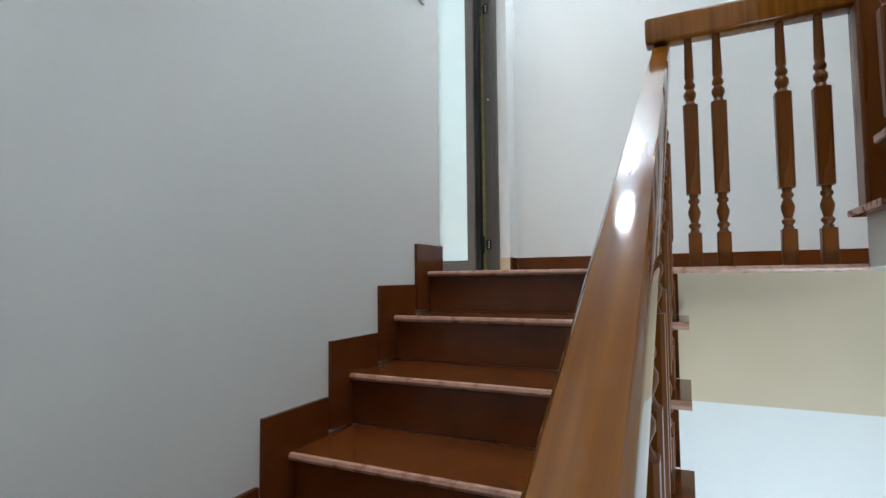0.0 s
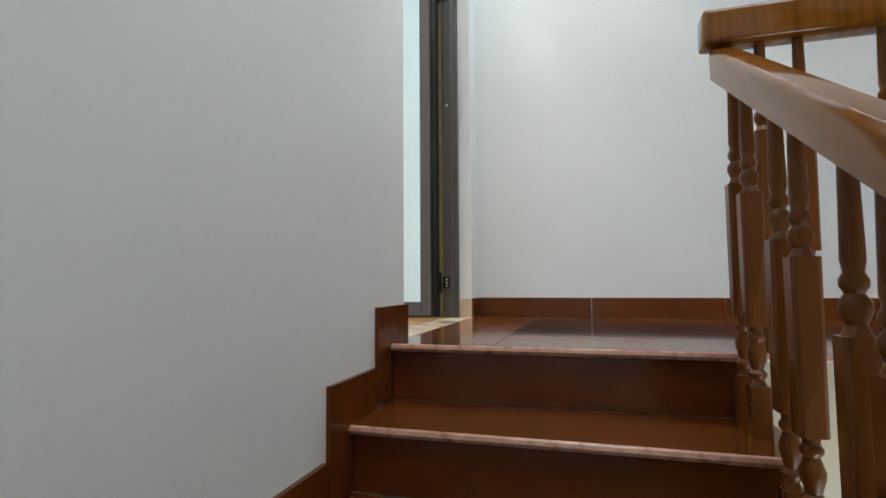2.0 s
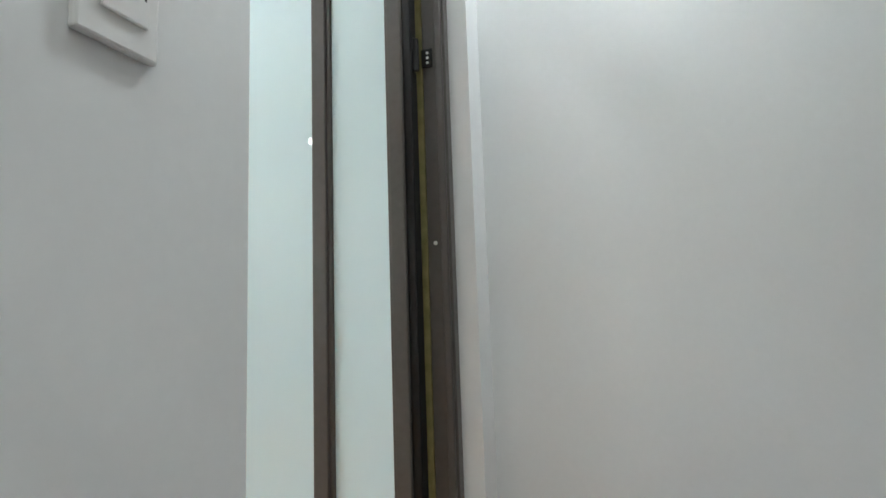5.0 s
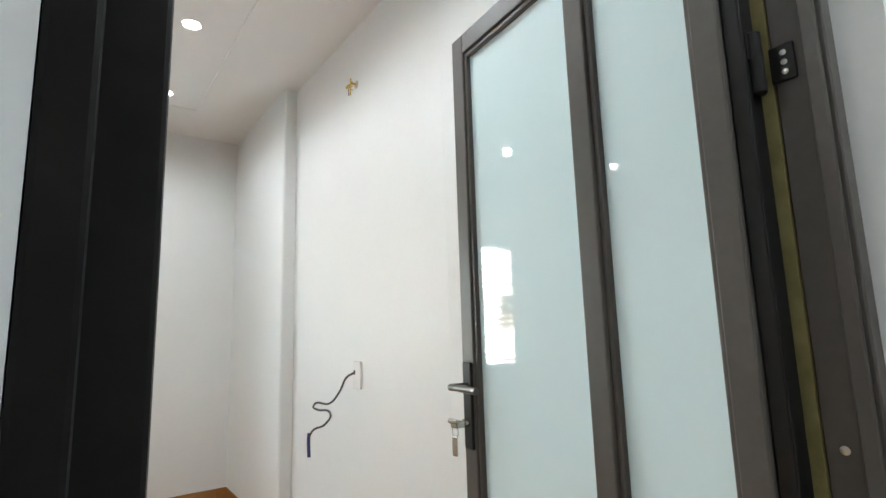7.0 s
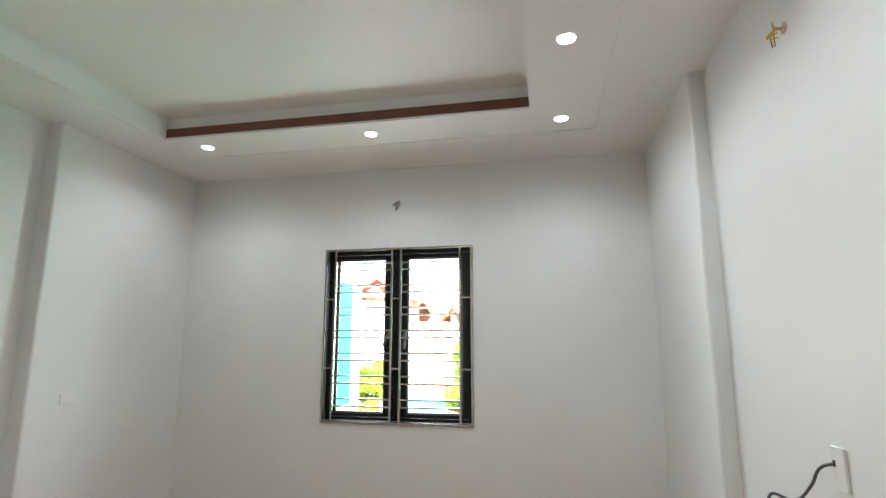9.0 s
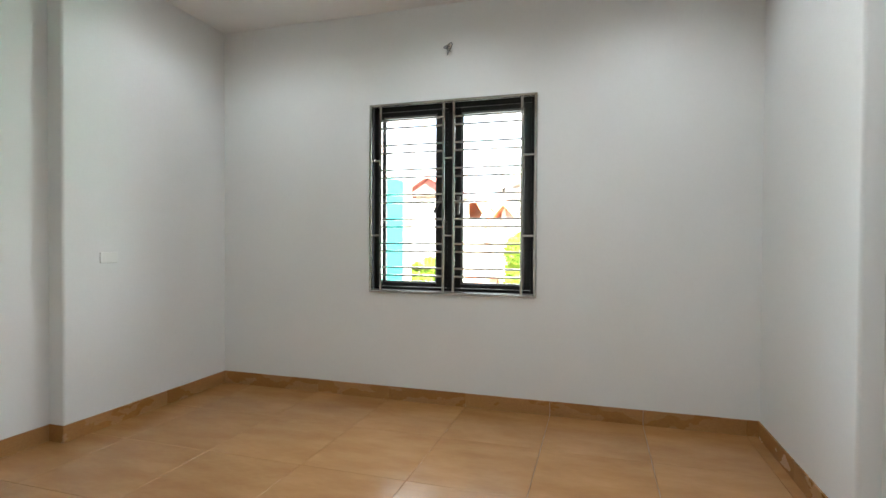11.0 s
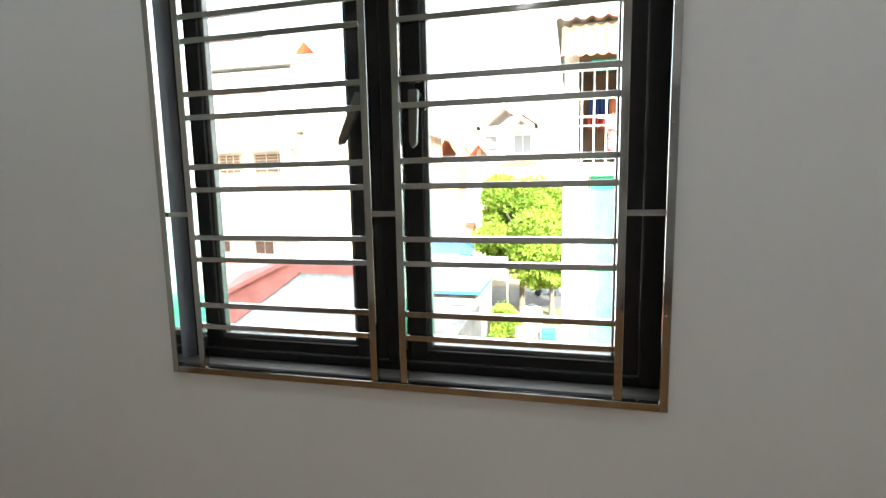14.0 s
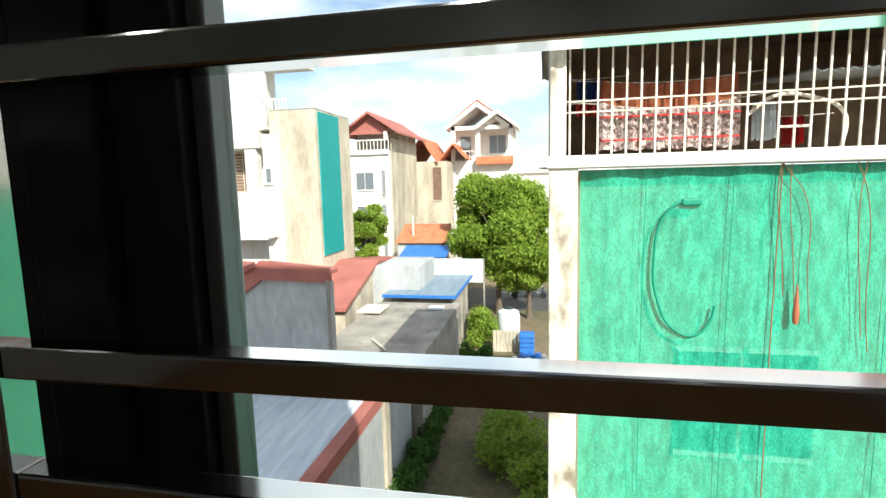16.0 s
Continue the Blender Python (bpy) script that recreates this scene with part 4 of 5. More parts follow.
def railing(parent, axis, v, a0, a1, z0, z1, step=0.35, material=STUCCO_W, w=0.05):
    r = part("railing", boxes(*[(((v - 0.04, a0, z), (v + 0.04, a1, z + 0.09)) if axis == "x" else ((a0, v - 0.04, z), (a1, v + 0.04, z + 0.09))) for z in (z0, z1 - 0.09)]), material, parent)
    n = max(2, int((a1 - a0) / step))
    for i in range(n + 1):
        a = a0 + (a1 - a0) * i / n
        part("bar", boxes(((v - w / 2, a - w / 2, z0 + 0.09), (v + w / 2, a + w / 2, z1 - 0.09)) if axis == "x" else ((a - w / 2, v - w / 2, z0 + 0.09), (a + w / 2, v + w / 2, z1 - 0.09))), material, r)
    return r


# white balcony house with the beige side wall and teal sheet
hA = thing("balcony_house", "tall white house with deep balconies and brown shutters", "house", at=(0, 0.74, -1.41))
part("wall", boxes(((-38, -29, FOOT), (-30.4, -15.0, 5.65)), ((-32.4, -29, 5.65), (-30.4, -16.6, 9.2))), STUCCO_W, hA)
part("roof", boxes(((-32.4, -29.5, 9.2), (-28.6, -14.1, 9.55))), STUCCO_W, hA, "flat concrete roof slab")
ridge_roof(hA, -31.6, -29.6, -16.2, -14.4, 9.7, 10.7, ROOF_ORANGE, "x")
part("balcony", boxes(((-30.4, -29, 4.75), (-28.9, -15.85, 9.0))), STUCCO_W, hA, "closed white upper balcony")
part("balcony", boxes(((-30.4, -29, -0.1), (-28.9, -15.0, 0.45))), STUCCO_W, hA)
part("parapet", boxes(((-30.3, -15.85, 5.65), (-29.6, -14.3, 6.7))), BROWN_MOTTLE, hA, "bare brick parapet")
part("balcony", boxes(((-30.4, -29, 0.45), (-28.95, -15.3, 2.42))), STUCCO_W, hA, "solid white balcony front")
part("post", boxes(((-29.5, -16.75, 2.42), (-29.0, -16.1, 5.1))), STUCCO_W, hA)
part("post", boxes(((-29.5, -15.9, 5.65), (-29.1, -15.5, 9.2))), STUCCO_W, hA)
for a, b in ((-21.7, -20.3), (-19.3, -17.0), (-25.9, -23.9)):
    far_window(hA, "x", -30.4, a, b, 2.5, 4.6, 3, SHUTTER, STUCCO_B, True)
far_window(hA, "x", -30.4, -24.0, -23.4, 3.0, 3.9, 1)
for a, b in ((-22.5, -21.4), (-19.6, -18.4), (-27.5, -26.2)):
    far_window(hA, "x", -30.4, a, b, -2.2, -0.6, 2, SHUTTER)
far_window(hA, "x", -30.4, -21.0, -19.0, 6.2, 8.4, 2)
railing(hA, "x", -29.0, -15.6, -14.2, 5.7, 7.2, 0.18)
hA2 = thing("plain_house", "narrow house with a stained beige side wall and teal sheet", "house", at=(0, 0.74, -1.41))
part("wall", boxes(((-33.2, -15.0, FOOT), (-28.6, -12.5, 6.5))), STUCCO_B, hA2)
part("annex", boxes(((-28.6, -15.0, FOOT), (-27.8, -14.5, 5.3))), STUCCO_W, hA2)
part("roof", boxes(((-33.2, -15.0, 6.5), (-28.6, -12.5, 6.58))), CONCRETE, hA2, "weathered parapet")
part("cladding", boxes(((-31.5, -12.5, -0.95), (-28.9, -12.44, 6.42))), TEAL, hA2, "teal painted metal sheet")
far_window(hA2, "x", -27.8, -14.9, -14.6, 2.9, 3.6, 1)
part("awning", boxes(((-27.8, -15.0, 0.2), (-27.2, -14.4, 0.32))), STUCCO_W, hA2)

# red-roofed house
hB = thing("red_roof_house", "cream house with a red gabled roof over a terrace", "house", at=(0, 1.16, -2.21))
part("wall", boxes(((-53, -17.6, FOOT), (-44, -13.9, 6.2))), STUCCO_W, hB)
part("side", boxes(((-52.9, -13.9, FOOT), (-44.6, -13.82, 7.2))), STUCCO_B, hB, "stained beige side wall")
part("upper_wall", boxes(((-53, -17.6, 6.2), (-47, -13.9, 8.3))), STUCCO_B, hB)
ridge_roof(hB, -53.5, -43.6, -17.9, -12.9, 7.6, 9.3, ROOF_RED)
part("gable", prism(bmesh.new(), [(-17.3, 7.55), (-15.4, 8.95), (-13.5, 7.55)], "x", -44.5, -44.3), ROOF_RED, hB)
railing(hB, "x", -44.1, -17.5, -13.9, 6.2, 7.1, 0.3)
for y in (-17.4, -14.1):
    part("post", boxes(((-44.3, y - 0.14, 7.1), (-44.0, y + 0.14, 7.7))), STUCCO_W, hB)
for z in (3.1, 0.4, -2.4):
    far_window(hB, "x", -44, -16.7, -15.2, z, z + 1.35, 2)
    far_window(hB, "x", -44, -14.55, -14.2, z - 0.6, z + 1.5, 1, PANE_FAR, STUCCO_W, True)
part("band", boxes(((-44.0, -17.7, 5.9), (-43.8, -13.8, 6.2))), STUCCO_W, hB)

hC = thing("orange_roof_house", "narrow beige house with an orange tiled roof", "house", at=(0, 1.45, -2.77))
part("wall", boxes(((-62, -14.6, FOOT), (-54, -11.4, 6.2))), STUCCO_B, hC)
ridge_roof(hC, -62, -53.7, -15.6, -12.2, 6.1, 8.6, ROOF_ORANGE, "x")
ridge_roof(hC, -62, -56, -12.4, -9.8, 6.6, 8.1, ROOF_ORANGE, "x")
far_window(hC, "x", -54, -12.8, -11.9, 2.4, 5.6, 1, SHUTTER, STUCCO_B)

# white house with two gables
hD = thing("gabled_house", "white house with two pointed gables over an open terrace", "house", at=(0, 1.56, -2.99))
part("wall", boxes(((-66, -11.8, FOOT), (-58, -5.1, 6.5))), STUCCO_W, hD)
part("wall", boxes(((-66, -11.7, 6.5), (-61.0, -5.2, 10.1))), STUCCO_W, hD)
ridge_roof(hD, -66, -57.6, -12.2, -5.6, 10.1, 12.5, STUCCO_W, "x", 0.4)
ridge_roof(hD, -66.2, -57.9, -11.9, -5.9, 10.5, 12.75, ROOF_ORANGE, "x", 0.1)
ridge_roof(hD, -64, -57.0, -8.9, -4.7, 10.0, 11.6, STUCCO_W, "x", 0.35)
for y in (-11.5, -8.9, -5.5):
    part("post", boxes(((-58.5, y - 0.22, 6.5), (-58.0, y + 0.22, 10.1))), STUCCO_W, hD)
part("beam", boxes(((-58.5, -11.7, 9.7), (-58.0, -5.3, 10.1))), STUCCO_W, hD)
railing(hD, "x", -58.2, -11.4, -9.0, 6.5, 7.6, 0.4)
part("canopy", boxes(((-58.0, -9.0, 6.1), (-57.1, -5.2, 6.9))), ROOF_ORANGE, hD, "orange tiled canopy")
far_window(hD, "x", -61.0, -8.0, -6.2, 7.4, 9.3, 2)
far_window(hD, "x", -61.0, -11.2, -10.0, 7.2, 9.3, 1)
for z in (2.9, -0.4):
    far_window(hD, "x", -58, -11.0, -9.6, z, z + 1.8, 2)
    far_window(hD, "x", -58, -7.8, -6.2, z, z + 1.8, 2)
hE = thing("far_house", "low cream house beyond the trees", "house", at=(0, 1.68, -3.21))
part("wall", boxes(((-70, -4.9, FOOT), (-62, 6, 5.4))), STUCCO_W, hE)
part("roof", boxes(((-70.3, -5.1, 5.4), (-61.6, 6.2, 5.9))), STUCCO_W, hE)
far_window(hE, "x", -62, -4.0, -2.6, 2.2, 3.9, 2)
part("canopy", boxes(((-62, -3.2, 1.2), (-60.6, 3, 1.6))), ROOF_ORANGE, hE)

# low buildings below the window
sO = thing("street_stall", "low stall with an orange roof and blue awning", "stall", at=(0, 1.04, -1.99))
part("wall", boxes(((-41.8, -11.7, FOOT), (-38.8, -8.6, -0.86))), STUCCO_G, sO)
part("roof", prism(bmesh.new(), [(-38.6, -0.85), (-41.5, 0.25), (-41.9, 0.25), (-41.9, -0.85)], "y", -11.9, -8.4), ROOF_ORANGE, sO)
part("awning", prism(bmesh.new(), [(-38.6, -1.0), (-36.4, -1.48), (-36.4, -1.54), (-38.6, -1.07)], "y", -11.0, -7.8), BLUE_PAINT, sO, "blue awning")
tp = thing("tarpaulin_screen", "white panelled screen behind the blue-edged shed", "screen", at=(0, 0.97, -1.86))
for i in range(5):
    y = -8.74 + 0.71 * i
    part("panel", boxes(((-35.55, y, -3.1), (-35.48, y + 0.68, -1.61), 0.01, 1)), WHITE_CLOTH, tp)
for y in (-8.78, -5.2):
    part("post", boxes(((-35.5, y, FOOT), (-35.42, y + 0.08, -1.58))), CONCRETE, tp)


def corrugated(x0, x1, y0, y1, z0, z1, pitch=0.2, amp=0.03, along="x"):
    """Wavy metal sheet whose ribs run along x; z0 at x0, z1 at x1."""
    bm = bmesh.new()
    n = int((y1 - y0) / pitch * 6)
    rows = []
    for i in range(n + 1):
        y = y0 + (y1 - y0) * i / n
        w = amp * max(-0.35, math.sin(2 * math.pi * (y - y0) / pitch))
        rows.append([bm.verts.new((x, y, z + w + d)) for d in (0, -0.012) for x, z in ((x0, z0), (x1, z1))])
    for a, b in zip(rows, rows[1:]):
        bm.faces.new((a[0], a[1], b[1], b[0]))
        bm.faces.new((a[2], b[2], b[3], a[3]))
        bm.faces.new((a[0], b[0], b[2], a[2]))
        bm.faces.new((a[1], a[3], b[3], b[1]))
    return bm


shed = thing("blue_edged_shed", "concrete shed with a flat pale roof edged in blue", "shed", at=(0, 0.77, -1.47))
part("wall", boxes(((-34.7, -9.1, FOOT), (-29.2, -5.9, -3.0))), CONCRETE, shed)
part("roof", boxes(((-34.9, -9.45, -2.98), (-28.9, -5.66, -2.90))), SHED_ROOF_SHADED, shed, "flat sheet roof coloured blue grey as if shaded")
part("roof_edge", boxes(((-28.9, -9.45, -3.03), (-28.82, -5.60, -2.88)), ((-34.9, -5.66, -3.03), (-28.9, -5.58, -2.88))), BLUE_PAINT, shed, "blue painted roof edge")
for x in (-34.2, -32.4, -30.6):
    part("pier", boxes(((x, -5.9, FOOT), (x + 0.3, -5.8, -3.0))), CONCRETE, shed)
lean = thing("flat_roof_annex", "low annex with a bare flat concrete roof", "annex", at=(0, 0.58, -1.1))
part("wall", boxes(((-27.6, -8.9, FOOT), (-20.2, -5.1, -3.55))), CONCRETE, lean)
part("roof", boxes(((-27.8, -9.0, -3.55), (-20.0, -5.35, -3.38))), CONCRETE, lean)
part("parapet", boxes(((-27.8, -5.35, -3.6), (-20.0, -5.0, -3.30), 0.02, 1)), CONCRETE, lean)
part("sheet", boxes(((-26.9, -6.3, -3.37), (-26.3, -5.6, -3.26), 0.04)), WHITE_CLOTH, lean, "crumpled white sheet")
part("pipe", rod(bmesh.new(), (-21.6, -7.3, -3.30), (-20.4, -6.4, -3.28), 0.04, 8), WHITE_METAL, lean)

near = thing("corrugated_roof_building", "low building with a pale corrugated roof inside red parapets", "building", at=(0, 0.3, -0.58))
part("wall", boxes(((-19.9, -11.0, FOOT), (-9.6, -5.15, -4.15))), STUCCO_G, near)
part("roof", corrugated(-16.6, -9.6, -10.6, -5.45, -3.85, -4.05, 0.26, 0.035), METAL_ROOF, near, "pale corrugated metal roof")
part("parapet", boxes(((-16.9, -5.45, -4.15), (-9.6, -5.12, -3.82)), ((-16.9, -10.9, -4.15), (-16.6, -5.45, -3.70))), ROOF_RED, near, "red painted parapet")
part("roof", boxes(((-19.9, -11.0, -4.15), (-16.9, -5.12, -4.02))), CONCRETE, near)
part("pier", boxes(((-17.3, -5.15, FOOT), (-16.9, -5.05, -4.1))), STUCCO_B, near)

gw = thing("grey_wall_house", "low house with grey gable wall, red band and faded roof", "house")


GB = -8.2                        # foot of its walls before it is set in place
gw.matrix_basis = pose(-0.62, 0.10, -0.526) @ Matrix.Scale(0.845, 4)


def eave_z(y):
    return -0.30 + 0.465 * (y + 9.95)


part("wall", prism(bmesh.new(), [(-14.7, GB), (-7.6, GB), (-7.6, -1.0), (-9.9, -0.95), (-14.7, -4.24)], "x", -19.95, -19.45), STUCCO_G, gw, "grey gable wall")
part("coping", prism(bmesh.new(), [(-9.95, -0.92), (-7.5, -0.98), (-7.5, -0.50), (-9.95, -0.30)], "x", -19.6, -19.3), ROOF_RED, gw, "red painted gable coping")
part("front", prism(bmesh.new(), [(-25.5, GB), (-14.7, GB), (-14.7, -4.24), (-9.951, -0.98), (-9.951, -0.34), (-25.5, eave_z(-25.5) - 0.04)], "x", -19.6, -19.32), ROOF_RED, gw, "red painted front wall and gable band")
part("roof", prism(bmesh.new(), [(-9.95, -0.38), (-7.5, -0.62), (-7.5, -0.75), (-9.95, -0.55)], "x", -20.1, -19.6), ROOF_RED, gw)
# lean roof that climbs backwards from the front eave to the ridge
bm = bmesh.new()
corners = [(-19.15, -9.95, eave_z(-9.95)), (-19.15, -25.8, eave_z(-25.8)), (-31.0, -31.0, -3.94), (-24.1, -16.7, -0.93)]
up = [bm.verts.new((x, y, z + 0.02)) for x, y, z in corners]
low = [bm.verts.new((x, y, z - 0.14)) for x, y, z in corners]
bm.faces.new(up)
bm.faces.new(list(reversed(low)))
for k in range(4):
    bm.faces.new((up[k], low[k], low[(k + 1) % 4], up[(k + 1) % 4]))
bmesh.ops.recalc_face_normals(bm, faces=bm.faces[:])
part("roof", bm, ROOF_RED, gw, "faded red lean roof")
part("drainpipe", rod(bmesh.new(), (-19.3, -7.52, GB), (-19.3, -7.52, -0.9), 0.06, 8), CONCRETE, gw)
bw = part("window", prism(bmesh.new(), [(-23.9, GB + 0.1), (-16.7, GB + 0.1), (-16.7, eave_z(-16.7) - 0.35), (-23.9, eave_z(-23.9) - 0.35)], "x", -19.32, -19.28), BLUE_PAINT, gw, "blue window behind white bars")
for i in range(25):
    y = -23.8 + i * 0.29
    part("bar", boxes(((-19.24, y - 0.025, GB + 0.1), (-19.20, y + 0.025, eave_z(y) - 0.35))), WHITE_METAL, bw)
for k in range(11):
    z = GB + 0.35 + 0.38 * k
    part("bar", boxes(((-19.21, max(-23.9, (z + 0.65) / 0.465 - 9.95), z - 0.02), (-19.17, -16.7, z + 0.02))), WHITE_METAL, bw)
rh = thing("red_slope_house", "low house with a red sloping roof and pale gable wall", "house", at=(0, 0.7, -1.33))
part("wall", prism(bmesh.new(), [(-26.1, FOOT), (-26.1, -3.2), (-30.8, -1.72), (-33.9, -2.0), (-33.9, FOOT)], "y", -15.0, -10.35), STUCCO_B, rh)
# grey render here stands in for shade on the rear wing
part("annex", boxes(((-33.9, -10.35, FOOT), (-30.2, -7.7, -1.78), 0.02, 1)), STUCCO_G, rh, "rear wing greyed to look shaded")
part("roof", prism(bmesh.new(), [(-25.8, -3.02), (-30.8, -1.5), (-34.2, -1.8), (-34.2, -1.93), (-30.8, -1.66), (-25.8, -3.18)], "y", -15.3, -10.15), ROOF_RED, rh, "red painted roof")
part("awning", boxes(((-26.6, -9.4, -3.05), (-25.2, -8.3, -2.98))), WHITE_METAL, rh, "pale sheet awning")
ctank = thing("concrete_cistern", "square grey concrete roof tank", "cistern", at=(0, 0.75, -1.44))
part("tank", boxes(((-34.4, -38.2, FOOT), (-30.0, -29.3, -0.27))), STUCCO_G, ctank)
part("rim", boxes(((-34.5, -38.3, -0.27), (-29.9, -29.2, -0.05))), CONCRETE, ctank)

# ---------------------------------------------------------------- neighbour with the green net
nb = thing("netted_building", "neighbouring building hung with green shade net below a barred balcony", "building", at=(0, 0.176, -0.337))
NX = -10.2
part("wall", boxes(((-17, -0.40, FOOT), (NX - 0.12, 8, 1.70))), STUCCO_B, nb)
part("post", boxes(((NX - 0.14, -0.59, FOOT), (NX + 0.10, -0.27, 1.74), 0.01, 1)), POST_OLD, nb, "stained peeling cream corner post")
part("post", boxes(((NX - 0.10, -0.58, 1.86), (NX + 0.06, -0.40, 3.5), 0.01, 1)), POST_OLD, nb)
part("ledge", boxes(((NX - 0.3, -0.62, 1.72), (NX + 0.14, 8, 1.86), 0.01, 1)), STUCCO_W, nb, "white balcony ledge")
part("back_wall", boxes(((-12.6, -0.4, 1.86), (-12.5, 8, 3.7))), BROWN_MOTTLE, nb, "dark wall inside the balcony")
part("side", boxes(((-12.5, -0.58, 1.86), (NX - 0.1, -0.48, 3.5))), CONCRETE, nb)
part("ceiling", boxes(((-12.6, -0.55, 3.42), (NX - 0.05, 8, 3.5))), BROWN_MOTTLE, nb)
part("awning", corrugated(NX - 0.15, NX + 0.42, -0.62, 8, 3.62, 3.14, 0.13, 0.018), AWNING, nb, "red orange corrugated awning")
part("upper_roof", corrugated(-17, NX - 0.1, -0.7, 8, 3.98, 3.72, 0.2, 0.03), CONCRETE, nb, "grey corrugated roof")
part("upper_wall", boxes(((-16.9, -0.5, 3.5), (NX - 0.3, 8, 3.7))), STUCCO_B, nb)
part("net_strip", boxes(((NX - 0.02, -0.25, 3.02), (NX, 8, 3.16))), NET_OPAQUE, nb, "strip of green net, made opaque")
for i in range(52):
    y = -0.36 + 0.152 * i
    part("bar", boxes(((NX - 0.012, y - 0.010, 1.86), (NX + 0.010, y + 0.010, 3.14))), WHITE_METAL, nb)
for z in (2.34, 2.46):
    part("bar", boxes(((NX - 0.016, -0.4, z - 0.008), (NX + 0.014, 8, z + 0.008))), WHITE_METAL, nb)
for a, b in ((0.86, 1.55), (1.62, 2.34)):
    w = part("window", boxes(((NX - 0.11, a, -1.68), (NX - 0.09, b, -0.34))), PANE_DARK, nb)
    part("pane", boxes(((NX - 0.09, a + 0.05, -1.6), (NX - 0.08, b - 0.05, -0.42))), PANE_DARK, w)
    part("frame", boxes(((NX - 0.09, a, -0.40), (NX - 0.06, b, -0.34)), ((NX - 0.09, a, -1.68), (NX - 0.06, b, -1.62))), STUCCO_W, w)
# the net itself, hanging in slight folds
bm = bmesh.new()
ny, nz = 90, 40
grid = [[bm.verts.new((NX - 0.015 + 0.018 * math.sin(y * 9.0) + 0.022 * noise.noise((y * 2.1, z * 0.7, 3.0)), y, z)) for z in [1.70 - 7.6 * j / nz for j in range(nz + 1)]] for y in [-0.235 + 8.2 * i / ny for i in range(ny + 1)]]
for i in range(ny):
    for j in range(nz):
        bm.faces.new((grid[i][j], grid[i + 1][j], grid[i + 1][j + 1], grid[i][j + 1]))
net = tagged(part("shade_net", bm, NET, None, "", True), "bright green shade net, stained, hanging over the facade", "shade net")
net.location = (0, 0.176, -0.337)
ropes = thing("net_ropes", "brown ropes and seams hanging over the green net", "ropes", at=(0, 0.176, -0.337))
for y in (0.47, 1.36, 1.82, 2.9):
    tube("rope", [(NX + 0.035, y, 1.72), (NX + 0.04, y - 0.02, 0.4), (NX + 0.045, y - 0.03, -1.4), (NX + 0.045, y - 0.02, -4)], 0.004 if y != 1.82 else 0.007, HOSE if y != 1.82 else ROPE, ropes)
for k, y in enumerate((1.78, 1.90, 2.05, 2.55, 2.62)):
    tube("rope", [(NX + 0.05, 1.80 + 0.1 * (k % 2) + (0.7 if k > 2 else 0), 1.74), (NX + 0.06, y, 1.35), (NX + 0.06, y + 0.06, 0.9 - 0.2 * k), (NX + 0.06, y + 0.10, 0.3 - 0.15 * k)], 0.005, ROPE, ropes)
part("bundle", lathe(bmesh.new(), [(0.006, 0.44), (0.016, 0.32), (0.034, 0.12), (0.028, 0.03), (0.008, 0.0)], 10, (NX + 0.06, 2.02, -0.02)), AWNING, ropes, "orange hanging bundle", True)
part("rail", rod(bmesh.new(), (NX + 0.05, -0.7, 1.73), (NX + 0.05, 8, 1.70), 0.012, 8), CONCRETE, ropes)
hose = tagged(tube("hose", [(NX + 0.032, 1.00, 1.30), (NX + 0.032, 0.86, 1.33), (NX + 0.032, 0.66, 1.16), (NX + 0.032, 0.57, 0.75), (NX + 0.032, 0.62, 0.2), (NX + 0.032, 0.80, -0.12), (NX + 0.032, 1.02, -0.18), (NX + 0.032, 1.18, 0.0), (NX + 0.032, 1.22, 0.16)], 0.015, HOSE), "dark green hose looped on the net", "hose")
hose.location = (0, 0.176, -0.337)
part("nozzle", boxes(((NX + 0.01, 0.84, 1.28), (NX + 0.06, 1.05, 1.36), 0.02)), HOSE, hose)


def hanging_cloth(name, label, y0, y1, z0, z1, x, material, wave=0.05, sag=0.0, hem=None):
    bm = bmesh.new()
    n, m = 36, 12
    g = []
    for i in range(n + 1):
        y = y0 + (y1 - y0) * i / n
        top = z1 - sag * math.sin(math.pi * i / n)
        g.append([bm.verts.new((x + wave * math.sin(i * 0.9) * (0.3 + j / m) + 0.02 * math.sin(i * 2.3), y, top - (top - z0) * j / m + 0.012 * math.sin(i * 1.1))) for j in range(m + 1)])
    for i in range(n):
        for j in range(m):
            bm.faces.new((g[i][j], g[i + 1][j], g[i + 1][j + 1], g[i][j + 1]))
    r = bmesh.ops.solidify(bm, geom=bm.faces[:], thickness=0.006)
    t = thing(name, label, "laundry", "laundry on the balcony", (0, 0.176, -0.337))
    part("cloth", bm, material, t, "", True)
    if hem:
        for z, h in hem:
            part("hem", boxes(((x + 0.055, y0, z), (x + 0.062, y1, z + h))), RED_CLOTH, t)
    tube("line", [(x, y0 - 0.3, z1 + 0.02), (x, (y0 + y1) / 2, z1 - sag * 0.9 + 0.005), (x, y1 + 0.3, z1 + 0.02)], 0.004, WHITE_METAL, t)


hanging_cloth("patterned_sheet", "white brown and pink patterned sheet hung to dry", -0.02, 1.46, 1.92, 2.46, -10.42, CLOTH, 0.04, 0.10, ((2.28, 0.02), (2.02, 0.02)))
hanging_cloth("orange_sheet", "faded orange sheet hung to dry", 0.0, 1.46, 2.30, 2.72, -10.52, ROOF_ORANGE, 0.04, 0.06)
